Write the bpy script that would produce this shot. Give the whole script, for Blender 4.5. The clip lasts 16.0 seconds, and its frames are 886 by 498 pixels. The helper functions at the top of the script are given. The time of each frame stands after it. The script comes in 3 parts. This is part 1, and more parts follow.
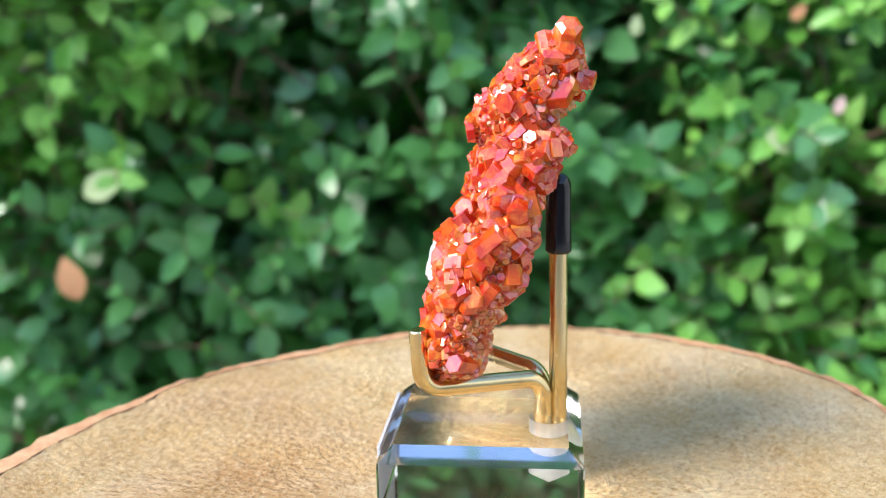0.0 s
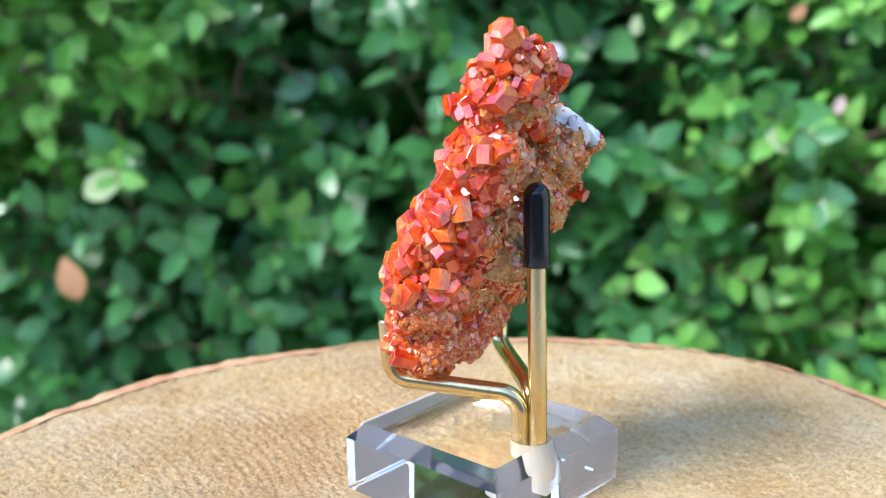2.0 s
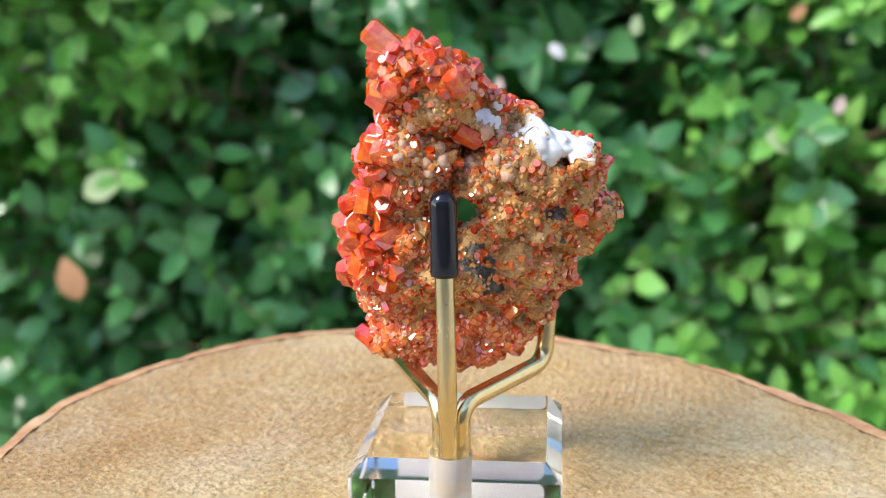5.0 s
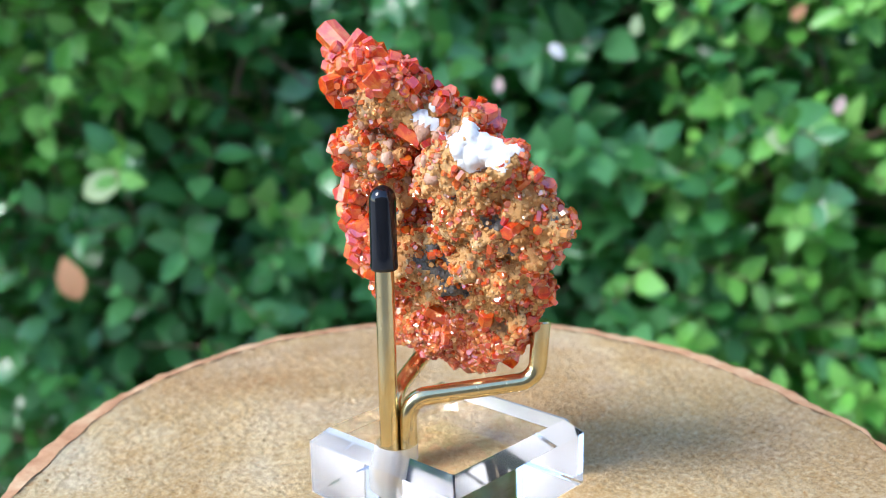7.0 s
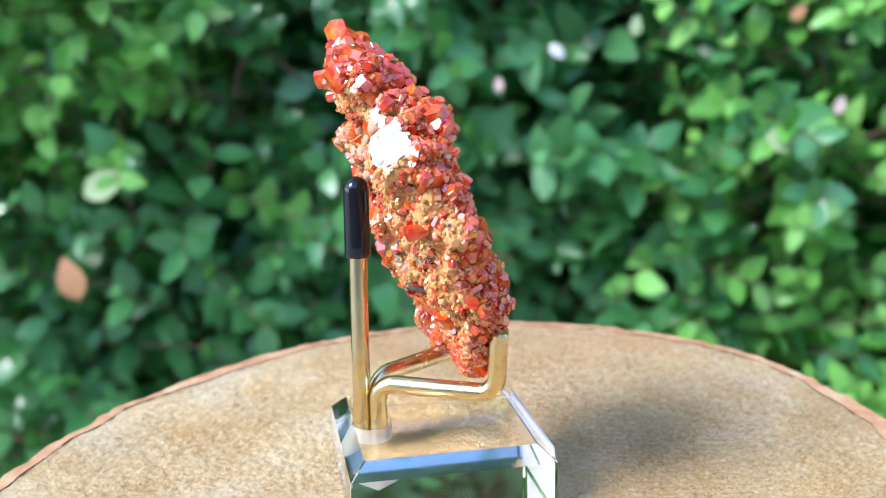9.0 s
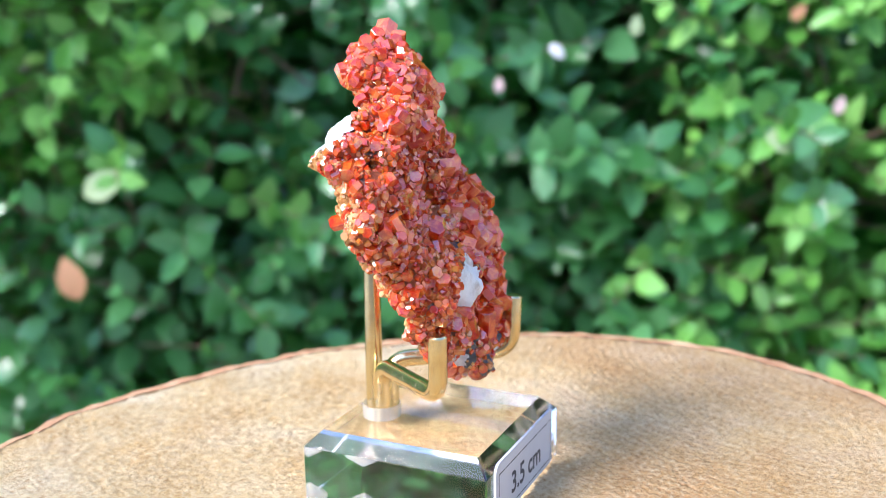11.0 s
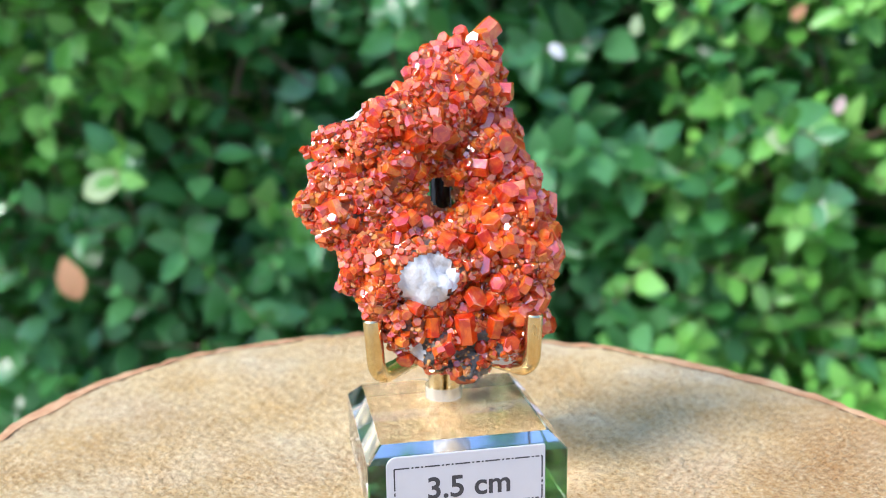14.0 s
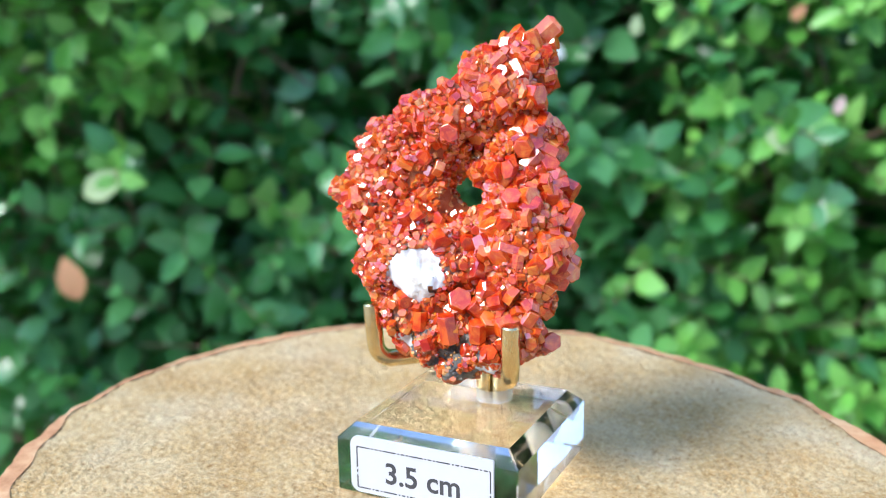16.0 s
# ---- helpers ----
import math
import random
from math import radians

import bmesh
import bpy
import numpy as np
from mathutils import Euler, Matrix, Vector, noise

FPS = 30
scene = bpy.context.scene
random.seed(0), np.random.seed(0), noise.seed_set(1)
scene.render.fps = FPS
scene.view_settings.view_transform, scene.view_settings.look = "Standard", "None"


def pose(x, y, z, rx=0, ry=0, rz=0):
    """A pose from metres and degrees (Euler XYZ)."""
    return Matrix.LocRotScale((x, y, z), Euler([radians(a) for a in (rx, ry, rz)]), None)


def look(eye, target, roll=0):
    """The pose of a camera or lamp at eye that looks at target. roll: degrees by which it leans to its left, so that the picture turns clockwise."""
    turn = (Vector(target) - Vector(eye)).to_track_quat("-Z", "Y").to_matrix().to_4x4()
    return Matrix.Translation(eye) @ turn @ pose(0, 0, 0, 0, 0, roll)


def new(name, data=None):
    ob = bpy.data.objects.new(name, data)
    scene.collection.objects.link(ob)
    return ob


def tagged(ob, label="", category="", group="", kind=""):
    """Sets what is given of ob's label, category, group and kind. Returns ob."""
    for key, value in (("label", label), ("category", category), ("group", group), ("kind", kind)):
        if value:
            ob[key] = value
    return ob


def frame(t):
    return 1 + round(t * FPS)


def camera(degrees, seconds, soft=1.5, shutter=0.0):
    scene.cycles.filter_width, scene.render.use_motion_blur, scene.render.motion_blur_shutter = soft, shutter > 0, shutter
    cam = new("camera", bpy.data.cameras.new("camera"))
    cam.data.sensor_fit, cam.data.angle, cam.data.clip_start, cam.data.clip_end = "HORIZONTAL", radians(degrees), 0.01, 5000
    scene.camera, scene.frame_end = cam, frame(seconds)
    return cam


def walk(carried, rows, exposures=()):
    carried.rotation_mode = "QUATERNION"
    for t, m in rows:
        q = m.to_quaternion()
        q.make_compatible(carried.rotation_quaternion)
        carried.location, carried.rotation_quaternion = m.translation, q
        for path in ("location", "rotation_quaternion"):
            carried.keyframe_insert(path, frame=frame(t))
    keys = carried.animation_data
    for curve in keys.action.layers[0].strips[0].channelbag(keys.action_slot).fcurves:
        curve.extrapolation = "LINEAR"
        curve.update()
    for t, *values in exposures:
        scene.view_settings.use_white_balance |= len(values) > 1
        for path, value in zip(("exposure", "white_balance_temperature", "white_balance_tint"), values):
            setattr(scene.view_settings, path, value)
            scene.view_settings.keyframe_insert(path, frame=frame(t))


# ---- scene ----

MM = 0.001
SECONDS = 16.0
# the phone's own exposure and white balance drift as the specimen turns
LIGHTNESS = ((0.0, 1.80, 6450, 12), (2.0, 1.85, 5950, 11), (3.5, 1.76, 6750, 12), (6.5, 1.60, 6000, 10), (8.0, 1.69, 5650, 12), (9.0, 1.83, 5700, 12),
             (12.0, 2.00, 5900, 18), (14.5, 1.77, 6050, 10), (SECONDS, 1.72, 5850, 8))
# ---- camera: a phone that stands still ----
cam = camera(47.06, SECONDS, soft=0.7)
EYE = Vector((0.0, -0.17417, 0.08393))
VIEW = look(EYE, EYE + Vector((-0.01446, 0.97412, -0.22557)), -0.95)
walk(cam, [(0.0, VIEW), (SECONDS, VIEW)], exposures=LIGHTNESS)
cam.data.dof.use_dof = True
cam.data.dof.focus_distance = 0.166
cam.data.dof.aperture_fstop = 20.0

# ---- daylight: clear sky and a hazy sun from the left, a little behind the camera ----
SUN_AZIMUTH, SUN_ELEVATION = 240.0, 42.0  # compass degrees, north is +y
world = bpy.data.worlds.new("sky")
scene.world = world
world.use_nodes = True
sky = world.node_tree.nodes.new("ShaderNodeTexSky")
sky.sky_type, sky.sun_disc = "NISHITA", False
sky.dust_density, sky.ozone_density = 0.3, 2.2
sky.sun_elevation, sky.sun_rotation = radians(SUN_ELEVATION), radians(SUN_AZIMUTH)
world.node_tree.links.new(sky.outputs[0], world.node_tree.nodes["Background"].inputs[0])
world.node_tree.nodes["Background"].inputs[1].default_value = 0.15
sun = new("sun", bpy.data.lights.new("sun", "SUN"))
sun.data.energy, sun.data.angle, sun.data.color = 1.6, radians(24.0), (1.0, 0.93, 0.82)
az, el = radians(SUN_AZIMUTH), radians(SUN_ELEVATION)
sun.matrix_world = look(Vector((math.sin(az) * math.cos(el), math.cos(az) * math.cos(el), math.sin(el))), (0, 0, 0))


# ---- materials ----
def shader(name, **sets):
    """A Principled material; returns it with its tree and its shader node."""
    m = bpy.data.materials.new(name)
    m.use_nodes = True
    tree = m.node_tree
    bsdf = tree.nodes["Principled BSDF"]
    for key, value in sets.items():
        bsdf.inputs[key.replace("_", " ")].default_value = value
    return m, tree, bsdf


def node(tree, kind, **sets):
    n = tree.nodes.new(kind)
    for key, value in sets.items():
        if key in n.inputs:
            n.inputs[key].default_value = value
    return n


def noise_tex(tree, coords, scale, detail=4.0, rough=0.55, distortion=0.0):
    n = node(tree, "ShaderNodeTexNoise", Scale=scale, Detail=detail, Roughness=rough, Distortion=distortion)
    tree.links.new(coords, n.inputs["Vector"])
    return n.outputs["Fac"]


def ramp(tree, fac, *stops):
    r = tree.nodes.new("ShaderNodeValToRGB")
    while len(r.color_ramp.elements) < len(stops):
        r.color_ramp.elements.new(0.5)
    for e, (p, c) in zip(r.color_ramp.elements, stops):
        e.position, e.color = p, (*c, 1.0) if len(c) == 3 else (c[0], c[0], c[0], 1.0)
    tree.links.new(fac, r.inputs[0])
    return r.outputs[0]


def mix(tree, fac, a, b, mode="MIX"):
    n = tree.nodes.new("ShaderNodeMix")
    n.data_type, n.blend_type = "RGBA", mode
    for sock, v in ((n.inputs[0], fac), (n.inputs[6], a), (n.inputs[7], b)):
        if isinstance(v, (int, float)):
            sock.default_value = v
        elif isinstance(v, tuple):
            sock.default_value = (*v, 1.0)
        else:
            tree.links.new(v, sock)
    return n.outputs[2]


def maths(tree, op, a, b=0.0):
    n = tree.nodes.new("ShaderNodeMath")
    n.operation = op
    for sock, v in ((n.inputs[0], a), (n.inputs[1], b)):
        if isinstance(v, (int, float)):
            sock.default_value = v
        else:
            tree.links.new(v, sock)
    return n.outputs[0]


def bump(tree, bsdf, height, strength, distance):
    b = node(tree, "ShaderNodeBump", Strength=strength, Distance=distance)
    tree.links.new(height, b.inputs["Height"])
    tree.links.new(b.outputs[0], bsdf.inputs["Normal"])


def place(tree):
    return tree.nodes.new("ShaderNodeTexCoord").outputs["Object"]


def chance(tree):
    """A random number for each object and each loose piece."""
    a = tree.nodes.new("ShaderNodeObjectInfo").outputs["Random"]
    b = tree.nodes.new("ShaderNodeNewGeometry").outputs["Random Per Island"]
    return maths(tree, "FRACT", maths(tree, "ADD", a, b))


def make_crystal_red():
    m, t, b = shader("red_crystal", Roughness=0.03, IOR=2.0)
    r = chance(t)
    p = place(t)
    deep = ramp(t, r, (0.0, (0.46, 0.010, 0.002)), (0.35, (0.66, 0.028, 0.003)), (0.7, (0.80, 0.062, 0.005)), (1.0, (0.90, 0.13, 0.012)))
    glow = ramp(t, r, (0.0, (0.88, 0.085, 0.006)), (0.5, (0.95, 0.17, 0.012)), (1.0, (0.97, 0.30, 0.035)))
    # cloudy growth zones and veils inside each crystal
    veil = noise_tex(t, p, 620.0, 5.0, 0.62, 0.5)
    colour = mix(t, ramp(t, veil, (0.43, (0.0,)), (0.58, (1.0,))), deep, glow)
    pale = ramp(t, noise_tex(t, p, 1500.0, 3.0, 0.6), (0.64, (0.0,)), (0.76, (0.4,)))
    colour = mix(t, pale, colour, (0.92, 0.42, 0.16))
    t.links.new(colour, b.inputs["Base Color"])
    b.inputs["Transmission Weight"].default_value = 0.25
    b.inputs["Subsurface Weight"].default_value = 0.35
    b.inputs["Subsurface Radius"].default_value = (1.0, 0.12, 0.03)
    b.inputs["Subsurface Scale"].default_value = 0.0016
    t.links.new(ramp(t, noise_tex(t, p, 900.0, 2.0), (0.55, (0.02,)), (0.8, (0.12,))), b.inputs["Roughness"])
    bump(t, b, noise_tex(t, p, 800.0, 4.0, 0.6), 0.10, 0.0003)
    return m


def make_crystal_orange():
    m, t, b = shader("orange_brown_druse", Roughness=0.14, IOR=2.1)
    r = chance(t)
    colour = ramp(t, r, (0.0, (0.52, 0.050, 0.008)), (0.4, (0.66, 0.12, 0.018)), (0.75, (0.70, 0.20, 0.036)), (1.0, (0.66, 0.30, 0.09)))
    t.links.new(colour, b.inputs["Base Color"])
    b.inputs["Subsurface Weight"].default_value = 0.2
    b.inputs["Subsurface Radius"].default_value = (1.0, 0.3, 0.1)
    b.inputs["Subsurface Scale"].default_value = 0.0008
    return m


def make_matrix(name, a, b_, c, dark):
    m, t, b = shader(name, Roughness=0.7)
    p = place(t)
    colour = ramp(t, noise_tex(t, p, 260.0, 5.0), (0.3, a), (0.5, b_), (0.7, c))
    spots = ramp(t, noise_tex(t, p, 130.0, 5.0, 0.65), (0.55, (0.0,)), (0.66, (1.0,)))
    colour = mix(t, spots, colour, dark)
    t.links.new(colour, b.inputs["Base Color"])
    t.links.new(ramp(t, noise_tex(t, p, 1800.0, 2.0), (0.45, (0.8,)), (0.65, (0.25,))), b.inputs["Roughness"])
    bump(t, b, noise_tex(t, p, 1300.0, 6.0, 0.7), 0.65, 0.0006)
    return m


def make_barite():
    m, t, b = shader("white_barite", Roughness=0.45)
    p = place(t)
    t.links.new(ramp(t, noise_tex(t, p, 350.0, 5.0), (0.30, (0.52, 0.45, 0.38)), (0.46, (0.72, 0.70, 0.67)), (0.75, (0.82, 0.81, 0.80))), b.inputs["Base Color"])
    b.inputs["Subsurface Weight"].default_value = 0.3
    b.inputs["Subsurface Radius"].default_value = (1.0, 0.9, 0.8)
    b.inputs["Subsurface Scale"].default_value = 0.001
    bump(t, b, noise_tex(t, p, 900.0, 6.0, 0.65), 0.6, 0.0004)
    return m


def make_wood():
    m, t, b = shader("sawn_end_grain", Roughness=0.75)
    p = place(t)
    # growth rings round a pith that lies off the middle
    shift = node(t, "ShaderNodeMapping")
    shift.inputs["Location"].default_value = (0.012, -0.018, 0.0)
    t.links.new(p, shift.inputs["Vector"])
    rings = node(t, "ShaderNodeTexWave", Scale=70.0, Distortion=7.0, Detail=4.0)
    rings.wave_type, rings.rings_direction = "RINGS", "Z"
    rings.inputs["Detail Scale"].default_value = 1.3
    t.links.new(shift.outputs[0], rings.inputs["Vector"])
    grain = node(t, "ShaderNodeMapping")
    grain.inputs["Rotation"].default_value = (0.0, 0.0, 0.7)
    grain.inputs["Scale"].default_value = (1.0, 0.9, 1.0)
    t.links.new(p, grain.inputs["Vector"])
    g = grain.outputs[0]
    saw = node(t, "ShaderNodeTexWave", Scale=150.0, Distortion=3.0, Detail=3.0)
    saw.wave_type, saw.rings_direction = "RINGS", "Z"
    saw.inputs["Detail Scale"].default_value = 2.0
    far = node(t, "ShaderNodeMapping")
    far.inputs["Location"].default_value = (-0.11, 0.07, 0.0)
    t.links.new(p, far.inputs["Vector"])
    t.links.new(far.outputs[0], saw.inputs["Vector"])
    # the saw marks show on one side of the cut
    apart = node(t, "ShaderNodeSeparateXYZ")
    t.links.new(p, apart.inputs[0])
    side = maths(t, "SUBTRACT", maths(t, "MULTIPLY", apart.outputs[0], 0.342), maths(t, "MULTIPLY", apart.outputs[1], 0.94))
    marked = maths(t, "MULTIPLY", ramp(t, maths(t, "MULTIPLY", side, 10.0), (0.0, (0.0,)), (0.30, (1.0,))), ramp(t, noise_tex(t, p, 18.0, 3.0), (0.40, (0.15,)), (0.56, (1.0,))))
    rows = maths(t, "MULTIPLY", saw.outputs["Fac"], marked)
    base = ramp(t, noise_tex(t, p, 34.0, 5.0, 0.62), (0.36, (0.71, 0.43, 0.15)), (0.5, (0.80, 0.56, 0.26)), (0.64, (0.86, 0.68, 0.41)))
    colour = mix(t, ramp(t, rings.outputs["Fac"], (0.5, (0.0,)), (0.95, (0.15,))), base, (0.52, 0.30, 0.12))
    stain = ramp(t, noise_tex(t, p, 21.0, 6.0, 0.62, 0.8), (0.50, (0.0,)), (0.68, (0.6,)))
    colour = mix(t, stain, colour, (0.60, 0.31, 0.09))
    # the same side has darkened to a warm brown
    colour = mix(t, maths(t, "MULTIPLY", marked, 0.42), colour, (0.62, 0.28, 0.08))
    flecks = ramp(t, noise_tex(t, g, 1900.0, 3.0, 0.6), (0.48, (0.0,)), (0.66, (0.6,)))
    colour = mix(t, flecks, colour, (0.90, 0.71, 0.40))
    dents = maths(t, "ADD", noise_tex(t, g, 1250.0, 5.0, 0.75), maths(t, "MULTIPLY", rows, 0.06))
    torn = ramp(t, noise_tex(t, p, 48.0, 4.0, 0.6), (0.42, (0.55,)), (0.58, (1.0,)))
    pits = maths(t, "MULTIPLY", ramp(t, dents, (0.55, (0.0,)), (0.68, (0.75,))), torn)
    colour = mix(t, pits, colour, (0.54, 0.28, 0.09))
    # crumbs of torn wood: pale where they stand up, orange-brown between them
    crumb = noise_tex(t, g, 820.0, 6.0, 0.76)
    hollow = maths(t, "MULTIPLY", ramp(t, crumb, (0.37, (1.0,)), (0.455, (0.0,))), torn)
    colour = mix(t, hollow, colour, (0.54, 0.27, 0.08))
    colour = mix(t, ramp(t, crumb, (0.53, (0.0,)), (0.62, (0.65,))), colour, (0.90, 0.72, 0.40))
    fibre = noise_tex(t, g, 2200.0, 4.0, 0.7)
    rough = maths(t, "MULTIPLY", crumb, maths(t, "ADD", maths(t, "MULTIPLY", torn, 0.7), 0.4))
    chips = maths(t, "MULTIPLY", rows, ramp(t, noise_tex(t, g, 1100.0, 3.0, 0.6), (0.47, (0.0,)), (0.57, (1.0,))))
    rough = maths(t, "SUBTRACT", rough, maths(t, "MULTIPLY", chips, 0.36))
    # the saw rows' relief shade is partly painted in, as dark brown
    colour = mix(t, maths(t, "MULTIPLY", chips, 0.45), colour, (0.50, 0.22, 0.06))
    t.links.new(colour, b.inputs["Base Color"])
    height = maths(t, "ADD", rough, maths(t, "MULTIPLY", fibre, 0.25))
    height = maths(t, "SUBTRACT", height, maths(t, "MULTIPLY", pits, 0.15))
    bump(t, b, height, 1.0, 0.0017)
    return m


def make_bark():
    m, t, b = shader("red_brown_bark", Roughness=0.85)
    p = place(t)
    t.links.new(ramp(t, noise_tex(t, p, 120.0, 6.0, 0.65), (0.3, (0.36, 0.15, 0.06)), (0.5, (0.54, 0.28, 0.13)), (0.7, (0.66, 0.43, 0.23))), b.inputs["Base Color"])
    bump(t, b, noise_tex(t, p, 400.0, 5.0, 0.7), 0.6, 0.0006)
    return m


def make_brass():
    m, t, b = shader("drawn_brass", Metallic=1.0, Roughness=0.24)
    p = place(t)
    # drawing marks run along the rod; the lacquer is dull in patches
    along = node(t, "ShaderNodeMapping")
    along.inputs["Scale"].default_value = (1.0, 1.0, 0.12)
    t.links.new(p, along.inputs["Vector"])
    drawn = noise_tex(t, along.outputs[0], 900.0, 4.0, 0.6)
    grime = noise_tex(t, p, 150.0, 6.0, 0.7)
    tint = ramp(t, grime, (0.26, (0.55, 0.38, 0.16)), (0.42, (0.76, 0.60, 0.30)), (0.75, (0.82, 0.68, 0.38)))
    speck = ramp(t, noise_tex(t, p, 700.0, 4.0, 0.65), (0.70, (0.0,)), (0.76, (0.7,)))
    t.links.new(mix(t, speck, tint, (0.30, 0.18, 0.07)), b.inputs["Base Color"])
    t.links.new(ramp(t, maths(t, "ADD", maths(t, "MULTIPLY", drawn, 0.5), maths(t, "MULTIPLY", grime, 0.5)), (0.35, (0.14,)), (0.65, (0.30,))), b.inputs["Roughness"])
    bump(t, b, drawn, 0.06, 0.00012)
    return m


def make_acrylic(name, low, high):
    m, t, b = shader(name, Base_Color=(0.80, 0.81, 0.83, 1), Roughness=0.0, IOR=1.49)
    b.inputs["Transmission Weight"].default_value = 1.0
    p = place(t)
    t.links.new(ramp(t, noise_tex(t, p, 300.0, 5.0), (0.50, (low,)), (0.8, (high,))), b.inputs["Roughness"])
    # fine scratches of handling
    fine = node(t, "ShaderNodeMapping")
    fine.inputs["Rotation"].default_value = (0.3, 0.5, 0.6)
    fine.inputs["Scale"].default_value = (1.0, 0.05, 1.0)
    t.links.new(p, fine.inputs["Vector"])
    bump(t, b, ramp(t, noise_tex(t, fine.outputs[0], 1500.0, 2.0), (0.68, (0.0,)), (0.72, (1.0,))), 0.05, 0.0001)
    return m


def make_frost():
    m, t, b = shader("frosted_drill_hole", Base_Color=(0.86, 0.87, 0.86, 1), Roughness=0.5)
    b.inputs["Alpha"].default_value = 0.45
    return m


def make_leaf(name, dark, mid, light, gloss):
    m, t, b = shader(name, Roughness=gloss, IOR=1.5)
    r = chance(t)
    p = place(t)
    colour = ramp(t, r, (0.0, dark), (0.5, mid), (1.0, light))
    colour = mix(t, ramp(t, noise_tex(t, p, 90.0, 3.0), (0.35, (0.0,)), (0.7, (0.4,))), colour, light)
    t.links.new(colour, b.inputs["Base Color"])
    glow = t.nodes.new("ShaderNodeBsdfTranslucent")
    t.links.new(mix(t, 0.5, colour, (0.17, 0.46, 0.04), "MIX"), glow.inputs[0])
    both = node(t, "ShaderNodeMixShader")
    both.inputs[0].default_value = 0.35
    t.links.new(b.outputs[0], both.inputs[1])
    t.links.new(glow.outputs[0], both.inputs[2])
    t.links.new(both.outputs[0], t.nodes["Material Output"].inputs[0])
    bump(t, b, noise_tex(t, p, 160.0, 3.0), 0.3, 0.002)
    return m


def make_plain(name, colour, rough, scale=400.0, spread=0.08, relief=0.1, metal=0.0):
    m, t, b = shader(name, Roughness=rough, Metallic=metal)
    p = place(t)
    lo = tuple(max(0.0, c * (1 - spread)) for c in colour)
    hi = tuple(min(1.0, c * (1 + spread)) for c in colour)
    t.links.new(ramp(t, noise_tex(t, p, scale, 5.0), (0.3, lo), (0.7, hi)), b.inputs["Base Color"])
    bump(t, b, noise_tex(t, p, scale * 3, 4.0), relief, 0.0003)
    return m


RED, ORANGE = make_crystal_red(), make_crystal_orange()
TAN = make_matrix("tan_crust", (0.52, 0.22, 0.055), (0.67, 0.36, 0.115), (0.78, 0.55, 0.28), (0.28, 0.16, 0.07))
RUSTY = make_matrix("rusty_matrix", (0.28, 0.05, 0.012), (0.42, 0.09, 0.02), (0.50, 0.17, 0.05), (0.06, 0.035, 0.03))
GREY = make_matrix("grey_black_matrix", (0.025, 0.023, 0.022), (0.11, 0.10, 0.09), (0.36, 0.31, 0.22), (0.012, 0.012, 0.012))
PINKISH = make_matrix("pinkish_tan_nodules", (0.50, 0.24, 0.13), (0.62, 0.36, 0.23), (0.70, 0.48, 0.34), (0.40, 0.16, 0.07))
BARITE = make_barite()
WOOD, BARK = make_wood(), make_bark()
BRASS, FROST = make_brass(), make_frost()
ACRYLIC, MILLED = make_acrylic("clear_acrylic", 0.0, 0.05), make_acrylic("milled_acrylic", 0.10, 0.24)
SPARKLE = make_plain("glassy_tan_grit", (0.60, 0.32, 0.11), 0.10, 500.0, 0.5, 0.05)
VINYL = make_plain("black_vinyl", (0.008, 0.008, 0.010), 0.10, 500.0, 0.3, 0.03)
PAPER = make_plain("white_sticker_paper", (0.56, 0.56, 0.575), 0.45, 300.0, 0.02, 0.03)
INK = make_plain("grey_black_ink", (0.05, 0.05, 0.055), 0.6, 900.0, 0.2, 0.0)
# real leaf kinds, whose tones also carry the hedge's lit and shaded parts
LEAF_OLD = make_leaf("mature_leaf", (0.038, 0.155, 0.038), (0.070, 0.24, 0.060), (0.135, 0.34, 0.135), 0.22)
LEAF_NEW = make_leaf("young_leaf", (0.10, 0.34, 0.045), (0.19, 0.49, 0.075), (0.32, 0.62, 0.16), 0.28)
LEAF_DEAD = make_plain("withered_leaf", (0.46, 0.23, 0.10), 0.6, 60.0, 0.25, 0.4)
LEAF_PINK = make_plain("faded_leaf", (0.62, 0.46, 0.38), 0.5, 60.0, 0.15, 0.3)
LEAF_PALE = make_plain("pale_leaf", (0.36, 0.46, 0.22), 0.4, 60.0, 0.2, 0.3)
TWIG = make_plain("twig_bark", (0.13, 0.085, 0.05), 0.8, 80.0, 0.3, 0.6)
BOUNCER_PALE = make_plain("pale_bouncer", (0.55, 0.54, 0.52), 0.85, 30.0, 0.06, 0.5)
BLOCKER_BROWN = make_plain("grey_brown_blocker", (0.26, 0.23, 0.20), 0.9, 30.0, 0.15, 0.6)
GLINT_LEAF = make_plain("glint_leaf", (0.80, 0.78, 0.72), 0.4, 60.0, 0.1, 0.3)
# the ground is out of view; its grey is set for bounce light
BOUNCE_GREY = make_plain("plain_grey_ground", (0.36, 0.35, 0.32), 0.9, 20.0, 0.12, 0.6)


# ---- mesh helpers ----
def mesh(name, verts, faces, materials, smooth=False, indices=None):
    me = bpy.data.meshes.new(name)
    me.from_pydata([tuple(v) for v in verts], [], [tuple(f) for f in faces])
    for m in materials if isinstance(materials, (list, tuple)) else [materials]:
        me.materials.append(m)
    if indices is not None:
        me.polygons.foreach_set("material_index", np.asarray(indices, dtype=np.int32))
    if smooth:
        me.polygons.foreach_set("use_smooth", np.ones(len(me.polygons), dtype=bool))
    me.update()
    return me


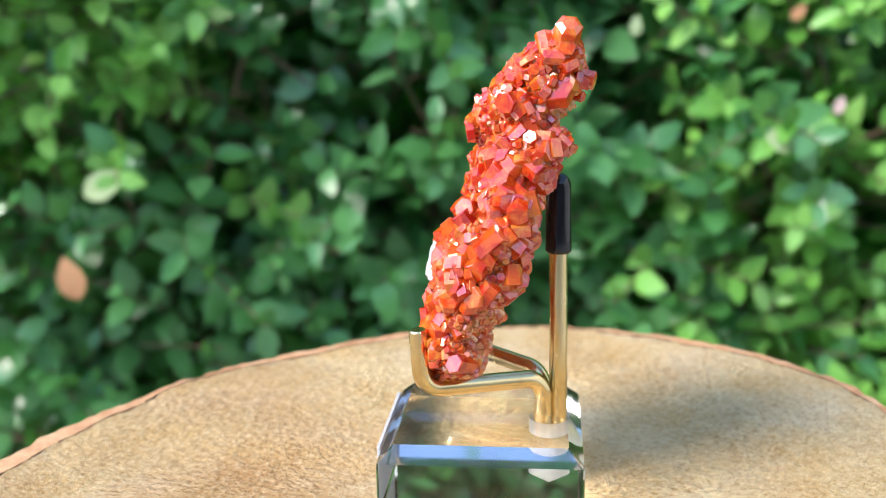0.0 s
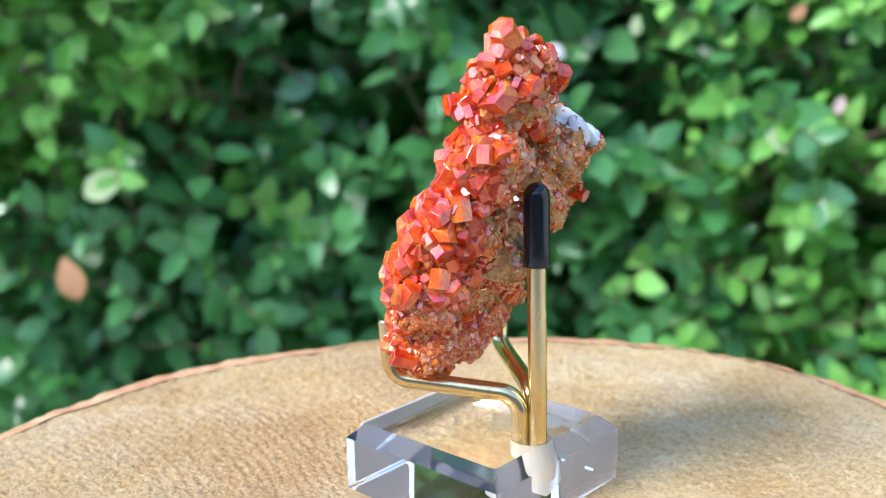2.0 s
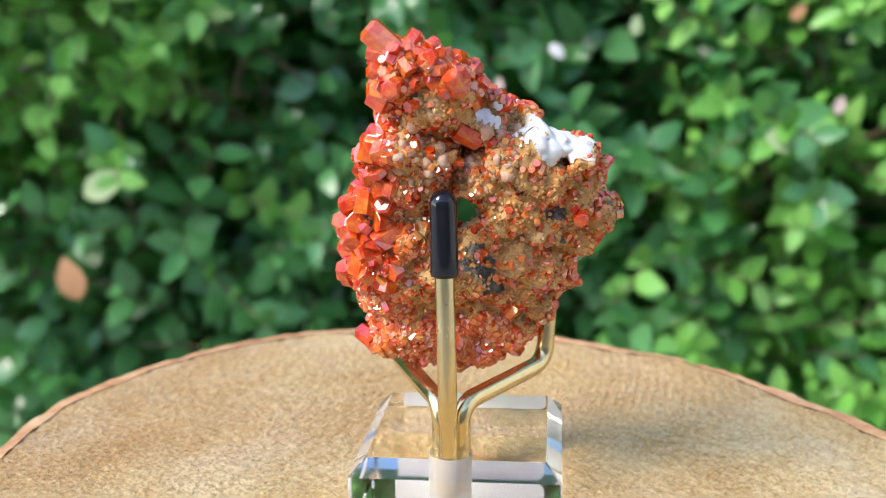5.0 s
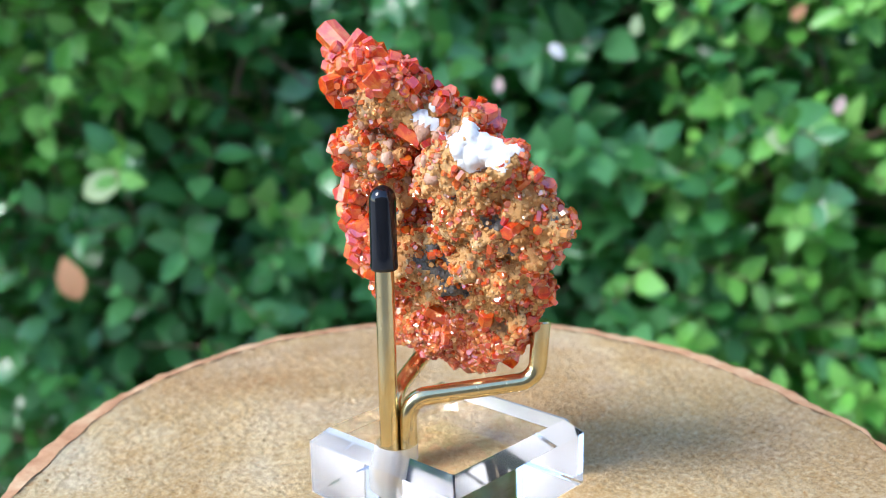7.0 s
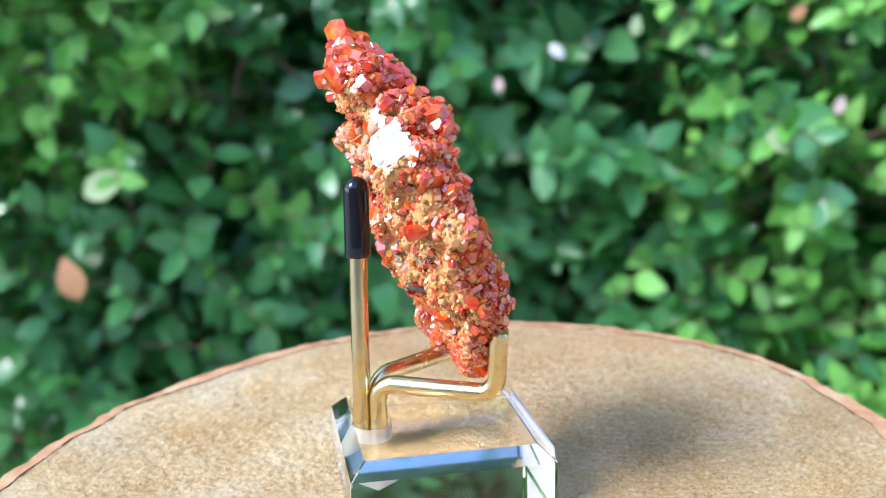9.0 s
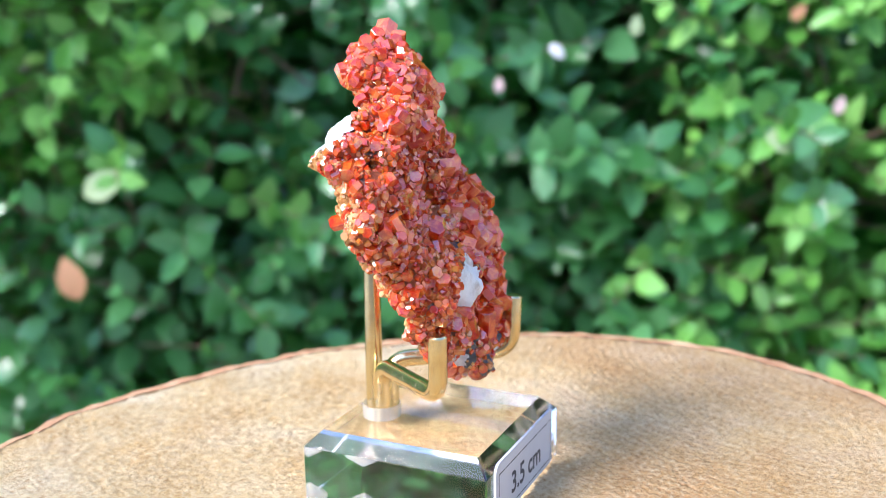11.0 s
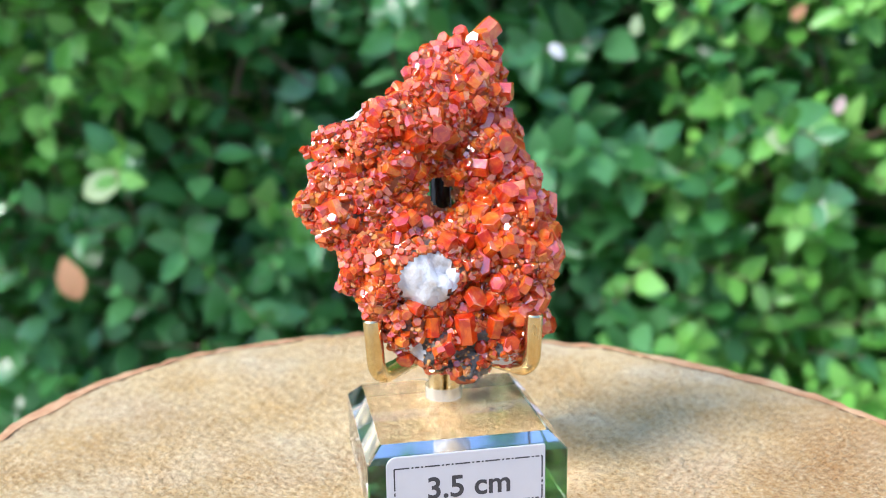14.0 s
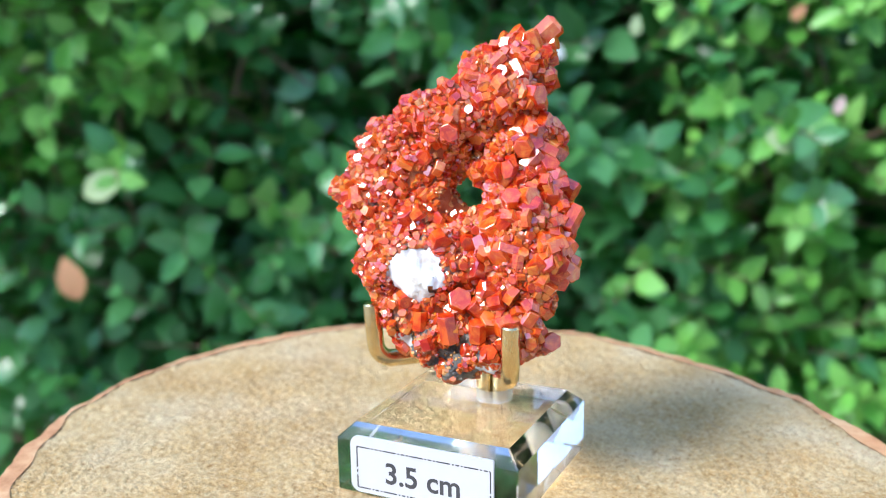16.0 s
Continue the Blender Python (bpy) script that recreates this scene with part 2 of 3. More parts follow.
def piece(name, me, parent, label="", kind="", m=None):
    ob = new(name, me)
    ob.parent = parent
    if m is not None:
        ob.matrix_basis = m
    return tagged(ob, label, kind=kind)


def thing(name, label, category, **more):
    return tagged(new(name), label, category, **more)


def from_bm(name, bm, materials, smooth=False):
    me = bpy.data.meshes.new(name)
    bmesh.ops.recalc_face_normals(bm, faces=bm.faces)
    bm.to_mesh(me)
    bm.free()
    for m in materials if isinstance(materials, (list, tuple)) else [materials]:
        me.materials.append(m)
    if smooth:
        me.polygons.foreach_set("use_smooth", np.ones(len(me.polygons), dtype=bool))
    return me


def rounded_path(points, radius, steps=9):
    """A polyline in which each inner corner is an arc."""
    pts = [Vector(p) for p in points]
    out = [pts[0]]
    for a, b, c in zip(pts, pts[1:], pts[2:]):
        u, v = (a - b).normalized(), (c - b).normalized()
        half = u.angle(v) / 2
        run = min(radius / math.tan(half), (a - b).length * 0.48, (c - b).length * 0.48)
        r = run * math.tan(half)
        mid = b + (u + v).normalized() * (r / math.sin(half))
        s, e = b + u * run - mid, b + v * run - mid
        for k in range(steps + 1):
            out.append(mid + s.normalized().slerp(e.normalized(), k / steps) * s.length)
    out.append(pts[-1])
    return out


def tube(name, path, radius, material, sides=20, lip=0.0003, taper=None):
    """A closed round bar along a path, with softened ends."""
    path = [Vector(p) for p in path]
    d0, d1 = (path[1] - path[0]).normalized(), (path[-1] - path[-2]).normalized()
    line = [path[0], path[0] + d0 * lip, *path[1:-1], path[-1] - d1 * lip, path[-1]]
    verts, faces = [], []
    side = Vector((1, 0, 0)) if abs(d0.x) < 0.9 else Vector((0, 1, 0))
    n = len(line)
    for i, p in enumerate(line):
        d = (line[min(i + 1, n - 1)] - line[max(i - 1, 0)]).normalized()
        side = (side - d * side.dot(d)).normalized()
        other = d.cross(side)
        r = radius if taper is None else radius * (1 + (taper - 1) * i / (n - 1))
        r -= lip if i in (0, n - 1) else 0.0
        for k in range(sides):
            a = 2 * math.pi * k / sides
            verts.append(p + (side * math.cos(a) + other * math.sin(a)) * r)
    for i in range(n - 1):
        for k in range(sides):
            j = (k + 1) % sides
            faces.append((i * sides + k, i * sides + j, (i + 1) * sides + j, (i + 1) * sides + k))
    faces.append(tuple(reversed(range(sides))))
    faces.append(tuple(range((n - 1) * sides, n * sides)))
    return mesh(name, verts, faces, material, smooth=len(path) > 2 or sides > 8)


def flat_ends(me, angle=40.0):
    """Keeps edges sharper than the angle crisp on a smooth mesh."""
    bm = bmesh.new()
    bm.from_mesh(me)
    for e in bm.edges:
        if len(e.link_faces) == 2 and e.calc_face_angle(0.0) > radians(angle):
            e.smooth = False
    bm.to_mesh(me)
    bm.free()
    return me


# ---- ground ----
def build_ground():
    n, size = 24, 60.0
    verts = [((i / n - 0.5) * size, (j / n - 0.5) * size, -0.42) for j in range(n + 1) for i in range(n + 1)]
    faces = [(j * (n + 1) + i, j * (n + 1) + i + 1, (j + 1) * (n + 1) + i + 1, (j + 1) * (n + 1) + i) for j in range(n) for i in range(n)]
    ground = new("ground", mesh("ground", verts, faces, BOUNCE_GREY))
    tagged(ground, "unseen plain grey ground beneath the log and hedge", "ground", kind="structure")


def build_light_walls():
    """Unseen added walls: the south one blocks low sky, the east one bounces sun."""
    for name, x0, x1, y0, y1 in (("wall_south", -4.0, 2.2, -2.5, -2.3), ("wall_east", 2.2, 2.4, -2.5, 1.6)):
        bm = bmesh.new()
        bmesh.ops.create_cube(bm, size=1.0)
        for v in bm.verts:
            v.co = Vector((x0 + (v.co.x + 0.5) * (x1 - x0), y0 + (v.co.y + 0.5) * (y1 - y0), -0.42 + (v.co.z + 0.5) * (1.6 if name == "wall_south" else 2.2)))
        bmesh.ops.bevel(bm, geom=list(bm.edges), offset=0.01, segments=2, affect="EDGES")
        tagged(new(name, from_bm(name, bm, BLOCKER_BROWN if name == "wall_south" else BOUNCER_PALE)), "unseen grey-brown wall added to block low sky" if name == "wall_south" else "unseen pale wall added to bounce sunlight", "wall", kind="structure")


# ---- hedge ----
def leaf_shape(length, width, fold, curl):
    """Half-folded oval leaf along +y with its face to +z: vertices and faces."""
    rows = ((0.0, 0.05), (0.14, 0.62), (0.36, 0.96), (0.62, 0.88), (0.85, 0.48), (1.0, 0.04))
    verts, faces = [], []
    for s, w in rows:
        drop = -curl * s * s * length
        verts += [(-w * width / 2, s * length, drop + fold * w * width / 2), (0.0, s * length, drop), (w * width / 2, s * length, drop + fold * w * width / 2)]
    for i in range(len(rows) - 1):
        a = 3 * i
        faces += [(a, a + 1, a + 4, a + 3), (a + 1, a + 2, a + 5, a + 4)]
    return np.array(verts), faces


def leaf_pose(at, along, up, size):
    along = along.normalized()
    side = along.cross(up)
    side = side.normalized() if side.length > 1e-4 else Vector((1, 0, 0))
    face = side.cross(along)
    return Matrix(((side.x * size, along.x * size, face.x * size, at.x), (side.y * size, along.y * size, face.y * size, at.y),
                   (side.z * size, along.z * size, face.z * size, at.z), (0, 0, 0, 1)))


HEDGE_FRONT = 0.56


def low_edge(x):
    """Height below which foliage is set back and older, to look shaded."""
    return -0.05 - 0.06 * min(1.0, max(0.0, (-0.10 - x) / 0.10)) - 0.2 * min(1.0, max(0.0, (x - 0.13) / 0.10))


def hedge_front(x, z):
    """How far back the foliage begins at this place: an uneven clipped face."""
    # bulges put at upper right and upper left to catch more sun
    swell = math.exp(-((x - 0.30) ** 2 + (z - 0.08) ** 2) / 0.010)
    swell += 1.7 * math.exp(-((x + 0.28) ** 2 + (z - 0.11) ** 2) / 0.014)
    # set back low and mid-left to darken it, far left to let sun in
    away = 0.12 * min(1.0, max(0.0, (-0.37 - x) / 0.08)) + 0.05 * min(1.0, max(0.0, (low_edge(x) - z) / 0.08))
    away += 0.045 * math.exp(-((x + 0.12) / 0.05) ** 2 - ((z - 0.0) / 0.07) ** 2)
    return HEDGE_FRONT + away - 0.045 * swell + 0.022 * noise.noise((x * 7.0, 3.1, z * 7.0)) + 0.018 * noise.noise((x * 17.0, 8.0, z * 17.0))


def build_hedge():
    rng = random.Random(11)
    hedge = thing("hedge", "dense evergreen hedge with small glossy green leaves", "hedge")
    shapes = [leaf_shape(1.0, w, f, c) for w, f, c in ((0.58, 0.25, 0.12), (0.66, 0.12, 0.25), (0.54, 0.4, 0.05), (0.62, -0.08, 0.18))]
    protos = {}
    for kind, material in (("old", LEAF_OLD), ("new", LEAF_NEW)):
        for k, (v, f) in enumerate(shapes):
            protos[kind, k] = mesh("leaf", v, f, material, smooth=True)
    loose = {"old": ([], []), "new": ([], [])}
    twigs = ([], [])
    parts = 0

    def add(kind, m, k):
        v, f = shapes[k]
        vs, fs = loose[kind]
        r = np.array(m)
        vs.append(v @ r[:3, :3].T + r[:3, 3])
        fs.extend([tuple(i + counts[kind] for i in q) for q in f])
        counts[kind] += len(v)

    counts = {"old": 0, "new": 0}

    def stick(a, b, r):
        d = (b - a).normalized()
        s = d.orthogonal().normalized()
        o = d.cross(s)
        n = len(twigs[0])
        for p, q in ((a, r), (b, r * 0.6)):
            for k in range(4):
                t = k * math.pi / 2
                twigs[0].append(p + (s * math.cos(t) + o * math.sin(t)) * q)
        for k in range(4):
            twigs[1].append((n + k, n + (k + 1) % 4, n + 4 + (k + 1) % 4, n + 4 + k))

    def shoot(x, z, deep, kind):
        nonlocal parts
        y = hedge_front(x, z) + deep
        lean = Vector((rng.uniform(-0.8, 0.8), rng.uniform(-1.0, 0.1), rng.uniform(-0.3, 1.0))).normalized()
        length = rng.uniform(0.05, 0.11)
        start = Vector((x, y, z))
        stick(start - lean * 0.03, start + lean * length, 0.0012)
        pairs = rng.randint(3, 6)
        spin = rng.uniform(0, math.pi)
        s = lean.orthogonal().normalized()
        o = lean.cross(s)
        for i in range(pairs):
            at = start + lean * (length * (i + 0.6) / pairs)
            spin += math.pi / 2 + rng.uniform(-0.4, 0.4)
            for half in (0, math.pi):
                if rng.random() < 0.12:
                    continue
                a = spin + half
                out = s * math.cos(a) + o * math.sin(a)
                along = (out + lean * rng.uniform(0.3, 0.9) + Vector((0, -0.15, -0.1)))
                up = (lean + Vector((rng.uniform(-0.5, 0.5), -0.7, 0.6)))
                size = rng.uniform(0.024, 0.040) * (0.8 if kind == "new" else 1.0) * (1.0 - 0.3 * i / pairs)
                k = rng.randrange(4)
                m = leaf_pose(at, along, up, size)
                if parts < 300 and deep < 0.03 and abs(x) < 0.34 and -0.14 < z < 0.2 and rng.random() < 0.35:
                    piece("leaf", protos[kind, k], hedge, m=m)
                    parts += 1
                else:
                    add(kind, m, k)

    # uneven patches: bright young leaves where it should look lit, old ones where shaded
    for _ in range(3000):
        x, z = rng.uniform(-0.62, 0.62), rng.uniform(-0.32, 0.40)
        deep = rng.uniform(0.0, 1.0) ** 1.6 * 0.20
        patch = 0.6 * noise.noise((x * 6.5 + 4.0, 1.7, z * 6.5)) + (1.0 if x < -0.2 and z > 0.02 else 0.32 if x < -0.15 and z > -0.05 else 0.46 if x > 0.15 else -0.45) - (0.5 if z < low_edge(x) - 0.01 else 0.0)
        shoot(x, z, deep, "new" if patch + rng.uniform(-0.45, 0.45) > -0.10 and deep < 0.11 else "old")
    # the rest of the hedge, above, below and to the sides
    for _ in range(1100):
        x, z = rng.uniform(-1.8, 1.8), rng.uniform(-0.40, 0.75)
        if abs(x) < 0.6 and -0.3 < z < 0.38:
            continue
        shoot(x, z, rng.uniform(0.0, 0.16), "old" if rng.random() < 0.6 else "new")
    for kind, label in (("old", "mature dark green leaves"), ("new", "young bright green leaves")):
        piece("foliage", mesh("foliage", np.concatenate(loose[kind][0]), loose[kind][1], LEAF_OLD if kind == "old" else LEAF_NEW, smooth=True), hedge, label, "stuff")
    # stems that rise out of the soil and fork, seen dark between the leaves
    for _ in range(70):
        x = rng.uniform(-1.7, 1.7)
        y = HEDGE_FRONT + rng.uniform(0.10, 0.30)
        p = Vector((x, y, -0.42))
        d = Vector((rng.uniform(-0.2, 0.2), rng.uniform(-0.1, 0.1), 1.0))
        r = rng.uniform(0.004, 0.008)
        while p.z < 0.70:
            e = p + d.normalized() * rng.uniform(0.08, 0.16)
            stick(p, e, r)
            f = e + Vector((rng.uniform(-0.12, 0.12), rng.uniform(-0.18, 0.0), rng.uniform(0.05, 0.15)))
            stick(e, f, r * 0.5)
            p, r = e, max(r * 0.88, 0.0015)
            d = Vector((d.x + rng.uniform(-0.3, 0.3), rng.uniform(-0.15, 0.15), 1.0))
    for a, b in (((-0.175, 0.55, 0.105), (-0.148, 0.535, 0.070)), ((-0.148, 0.535, 0.070), (-0.105, 0.53, 0.036)), ((-0.148, 0.535, 0.070), (-0.158, 0.53, 0.030))):
        stick(Vector(a) + Vector((0, 0.03, 0)), Vector(b) + Vector((0, 0.03, 0)), 0.0020)
    piece("branchwork", mesh("branchwork", twigs[0], twigs[1], TWIG), hedge, "thin brown branches", "stuff")
    # foliage too deep to tell apart
    n = 40
    vs = [((i / n - 0.5) * 3.8, HEDGE_FRONT + 0.27 + 0.05 * noise.noise((i * 0.7, j * 0.9, 5.0)), -0.42 + j / n * 1.2) for j in range(n + 1) for i in range(n + 1)]
    vs += [(v[0], v[1] + 0.25, v[2]) for v in vs]
    h = (n + 1) ** 2
    fs = []
    for j in range(n):
        for i in range(n):
            a = j * (n + 1) + i
            fs += [(a, a + 1, a + n + 2, a + n + 1), (h + a, h + a + n + 1, h + a + n + 2, h + a + 1)]
    piece("inner_foliage", mesh("inner_foliage", vs, fs, LEAF_OLD), hedge, "dark inner foliage", "stuff")

    # leaves that stand out by their colour; the white one paints a glint
    def odd(x, y, z, size, material, along, label):
        v, f = shapes[1]
        piece("leaf", mesh("leaf", v, f, material, smooth=True), hedge, label, m=leaf_pose(Vector((x, y, z)), Vector(along), Vector((0.1, -1, 0.25)), size))

    for args in ODD_LEAVES:
        odd(*args)


ODD_LEAVES = (
    (-0.258, 0.490, -0.102, 0.030, LEAF_DEAD, (-0.30, -0.1, 1.0), "withered orange-brown leaf"),
    (-0.246, 0.485, -0.030, 0.030, LEAF_PALE, (0.8, -0.1, 0.5), "pale yellow-green leaf"),
    (0.198, 0.480, 0.004, 0.028, LEAF_PALE, (0.9, -0.1, -0.15), "pale yellow-green leaf"),
    (0.238, 0.470, 0.018, 0.012, LEAF_PINK, (0.3, -0.1, 0.7), "faded pinkish leaf"),
    (0.207, 0.470, 0.077, 0.012, LEAF_DEAD, (0.5, -0.1, 0.5), "withered pinkish leaf"),
    (0.058, 0.465, 0.064, 0.0125, GLINT_LEAF, (0.8, -0.1, -0.6), "small white leaf standing in for a glint"),
    (0.027, 0.480, 0.034, 0.010, LEAF_PINK, (0.1, -0.1, 0.9), "faded greyish leaf"),
    (0.112, 0.480, 0.068, 0.013, LEAF_PALE, (0.2, -0.1, 0.9), "yellowed leaf"),
)


# ---- the log on which the stand turns ----
def log_radius(a):
    """Outline of the log's cut end: an oval with small uneven swells."""
    r = 93.0 + 8.5 * math.cos(2 * (a + radians(41)))
    r += 1.6 * noise.noise((math.cos(a) * 2.2, math.sin(a) * 2.2, 4.0)) + 1.1 * noise.noise((math.cos(a) * 9, math.sin(a) * 9, 1.0))
    return r * MM


def bark_width(a):
    """Thickness of the bark, which has flaked off here and there."""
    return 0.0006 + max(0.0, 0.0024 + 0.0044 * noise.noise((math.cos(a) * 1.6, math.sin(a) * 1.6, 12.0)) + 0.0014 * noise.noise((math.cos(a) * 8, math.sin(a) * 8, 17.0)))


def build_log():
    log = thing("tree_stump", "upright log with a pale rough-sawn top and thin reddish bark", "tree stump")
    turns, rings = 800, 230
    verts, faces = [(0, 0, 0)], []
    rng = np.random.RandomState(4)
    for j in range(1, rings + 1):
        s = j / rings
        for i in range(turns):
            a = 2 * math.pi * i / turns
            r = s * (log_radius(a) - bark_width(a))
            x, y = r * math.cos(a), r * math.sin(a)
            # torn fibres of a coarse saw cut, and shallow saw marks across it; flat beneath the stand
            relief = 0.00034 * noise.noise((x * 420, y * 420, 0.0)) + 0.00040 * noise.noise((x * 950, y * 950, 3.0)) * (0.7 + noise.noise((x * 45, y * 45, 6.0)))
            relief += 0.00004 * math.sin((x * 0.6 + y * 0.8) * 1900 + 3 * noise.noise((x * 60, y * 60, 9.0))) * max(0.0, noise.noise((x * 30, y * 30, 2.0)) + 0.2)
            z = min(0.0, relief - 0.00022) if max(abs(x + 0.001), abs(y - 0.0045)) < 0.019 else relief - 0.0002
            z -= 0.0002 * max(0.0, (s - 0.95) / 0.05) ** 2
            verts.append((x, y, z))
    for i in range(turns):
        faces.append((0, 1 + i, 1 + (i + 1) % turns))
    for j in range(rings - 1):
        for i in range(turns):
            a, b = 1 + j * turns, 1 + (j + 1) * turns
            k = (i + 1) % turns
            faces.append((a + i, b + i, b + k, a + k))
    # short skirt, so that the cut end is the top of a solid
    verts += verts[1 + (rings - 1) * turns:]
    last = 1 + rings * turns
    skirt = len(verts)
    for i in range(turns):
        v = verts[last + i]
        verts.append((v[0] * 0.999, v[1] * 0.999, -0.41))
    for i in range(turns):
        k = (i + 1) % turns
        faces.append((last + i, skirt + i, skirt + k, last + k))
    piece("cut_face", mesh("cut_face", verts, faces, WOOD, smooth=True), log, "pale sawn end grain")
    # bark: a ragged ring round it
    levels = [0.0, -0.004, -0.010, -0.03, -0.08, -0.16, -0.26, -0.36, -0.42]
    verts, faces = [], []
    profile = [("in", 0), ("out", 0)] + [("out", k) for k in range(1, len(levels))]
    for side, k in profile:
        for i in range(turns):
            a = 2 * math.pi * i / turns
            rag = noise.noise((math.cos(a) * 24, math.sin(a) * 24, k * 2.0))
            r = log_radius(a) - (bark_width(a) + 0.0002 if side == "in" else -0.0004 * rag - (0.0 if k else -0.0009))
            z = levels[k] + (-0.0001 + 0.0003 * rag if k == 0 else 0.0)
            if side == "in":
                z = -0.0001
            verts.append((r * math.cos(a), r * math.sin(a), z))
    for j in range(len(profile) - 1):
        for i in range(turns):
            k = (i + 1) % turns
            faces.append((j * turns + i, (j + 1) * turns + i, (j + 1) * turns + k, j * turns + k))
    piece("bark", flat_ends(mesh("bark", verts, faces, BARK, smooth=True), 30.0), log, "thin reddish-brown bark")
    return log


# ---- display stand: its own space has the label towards -y; the turning axis is its origin ----
BASE_X, BASE_Y, HALF, TOP, BEVEL = -1.0, 4.55, 17.5, 12.6, 2.6


def build_stand():
    stand = thing("display_stand", "brass easel with two hooks on a clear acrylic block", "display stand")
    # block
    rows = ((HALF - 0.25, 0.02), (HALF, 0.27), (HALF, TOP - BEVEL), (HALF - BEVEL + 0.1, TOP - 0.1), (HALF - BEVEL, TOP))
    verts, faces = [], []
    for h, z in rows:
        soft = 0.25
        for sx, sy in ((-1, -1), (1, -1), (1, 1), (-1, 1)):
            ring = [(sx * (h - soft), sy * h), (sx * h, sy * (h - soft))]
            if sx * sy < 0:
                ring.reverse()
            ring = ring if sx * sy > 0 else ring
            verts += [((BASE_X + x) * MM, (BASE_Y + y) * MM, z * MM) for x, y in ring]
    n = 8
    order = sorted(range(n), key=lambda k: math.atan2(verts[k][1] - BASE_Y * MM, verts[k][0] - BASE_X * MM))
    for j in range(len(rows) - 1):
        for k in range(n):
            a, b = order[k], order[(k + 1) % n]
            faces.append((j * n + a, j * n + b, (j + 1) * n + b, (j + 1) * n + a))
    faces.append(tuple(reversed(order)))
    faces.append(tuple((len(rows) - 1) * n + k for k in order))
    finish = [1 if 2 * n <= k < 3 * n else 0 for k in range(len(faces))]
    block = piece("block", mesh("block", verts, faces, [ACRYLIC, MILLED], indices=finish), stand, "clear acrylic block with sloping top edges")
    block.visible_shadow = False
        # drilled socket, with a pointed bottom
    bm = bmesh.new()
    outline = ((0.02, 2.6), (3.6, 4.6), (3.6, TOP - 0.06))
    turns = 28
    rings = [[bm.verts.new(((0.0 + r * math.cos(2 * math.pi * k / turns)) * MM, (16.2 + r * math.sin(2 * math.pi * k / turns)) * MM, z * MM)) for k in range(turns)] for r, z in outline]
    for lo, hi in zip(rings, rings[1:]):
        for k in range(turns):
            bm.faces.new((lo[k], lo[(k + 1) % turns], hi[(k + 1) % turns], hi[k]))
    piece("socket", from_bm("socket", bm, FROST, smooth=True), stand, "frosted drilled socket")
    # post with its cap
    rod = 1.6 * MM
    post = piece("post", flat_ends(tube("post", [Vector((0.2, 17.8, 6.0)) * MM, Vector((0.3, 17.7, 30)) * MM, Vector((0.5, 17.5, 50)) * MM], rod, BRASS)), stand, "upright brass post")
    bm = bmesh.new()
    turns = 28
    profile = [(1.75, 43.6), (1.95, 43.2), (2.2, 43.35), (2.3, 43.8), (2.24, 45.5), (2.22, 54.6)]
    profile += [(2.2 * math.cos(radians(q)), 54.9 + 2.3 * math.sin(radians(q))) for q in (10, 25, 40, 55, 70, 82)] + [(0.05, 57.2)]
    rings = []
    for r, z in profile:
        c = Vector((0.42 + (z - 43.2) * 0.006, 17.6 - (z - 43.2) * 0.008, z))
        rings.append([bm.verts.new(((c.x + r * math.cos(2 * math.pi * k / turns)) * MM, (c.y + r * math.sin(2 * math.pi * k / turns)) * MM, z * MM)) for k in range(turns)])
    for lo, hi in zip(rings, rings[1:]):
        for k in range(turns):
            bm.faces.new((lo[k], lo[(k + 1) % turns], hi[(k + 1) % turns], hi[k]))
    bm.faces.new(rings[-1])
    piece("cap", from_bm("cap", bm, VINYL, smooth=True), post, "glossy black vinyl cap")
    # two hooks
    for stem, elbow, tip in (((-1.65, 15.1), (-15.2, -3.0, 22.0), (-15.9, -3.4, 32.9)), ((1.65, 15.1), (12.0, -5.2, 22.0), (12.3, -5.8, 32.6))):
        path = rounded_path([Vector((*stem, 6.0)) * MM, Vector((*stem, 20.6)) * MM, Vector(elbow) * MM, Vector(tip) * MM], 3.6 * MM)
        piece("hook", flat_ends(tube("hook", path, rod, BRASS)), stand, "bent brass support hook")
    build_label(stand)
    return stand


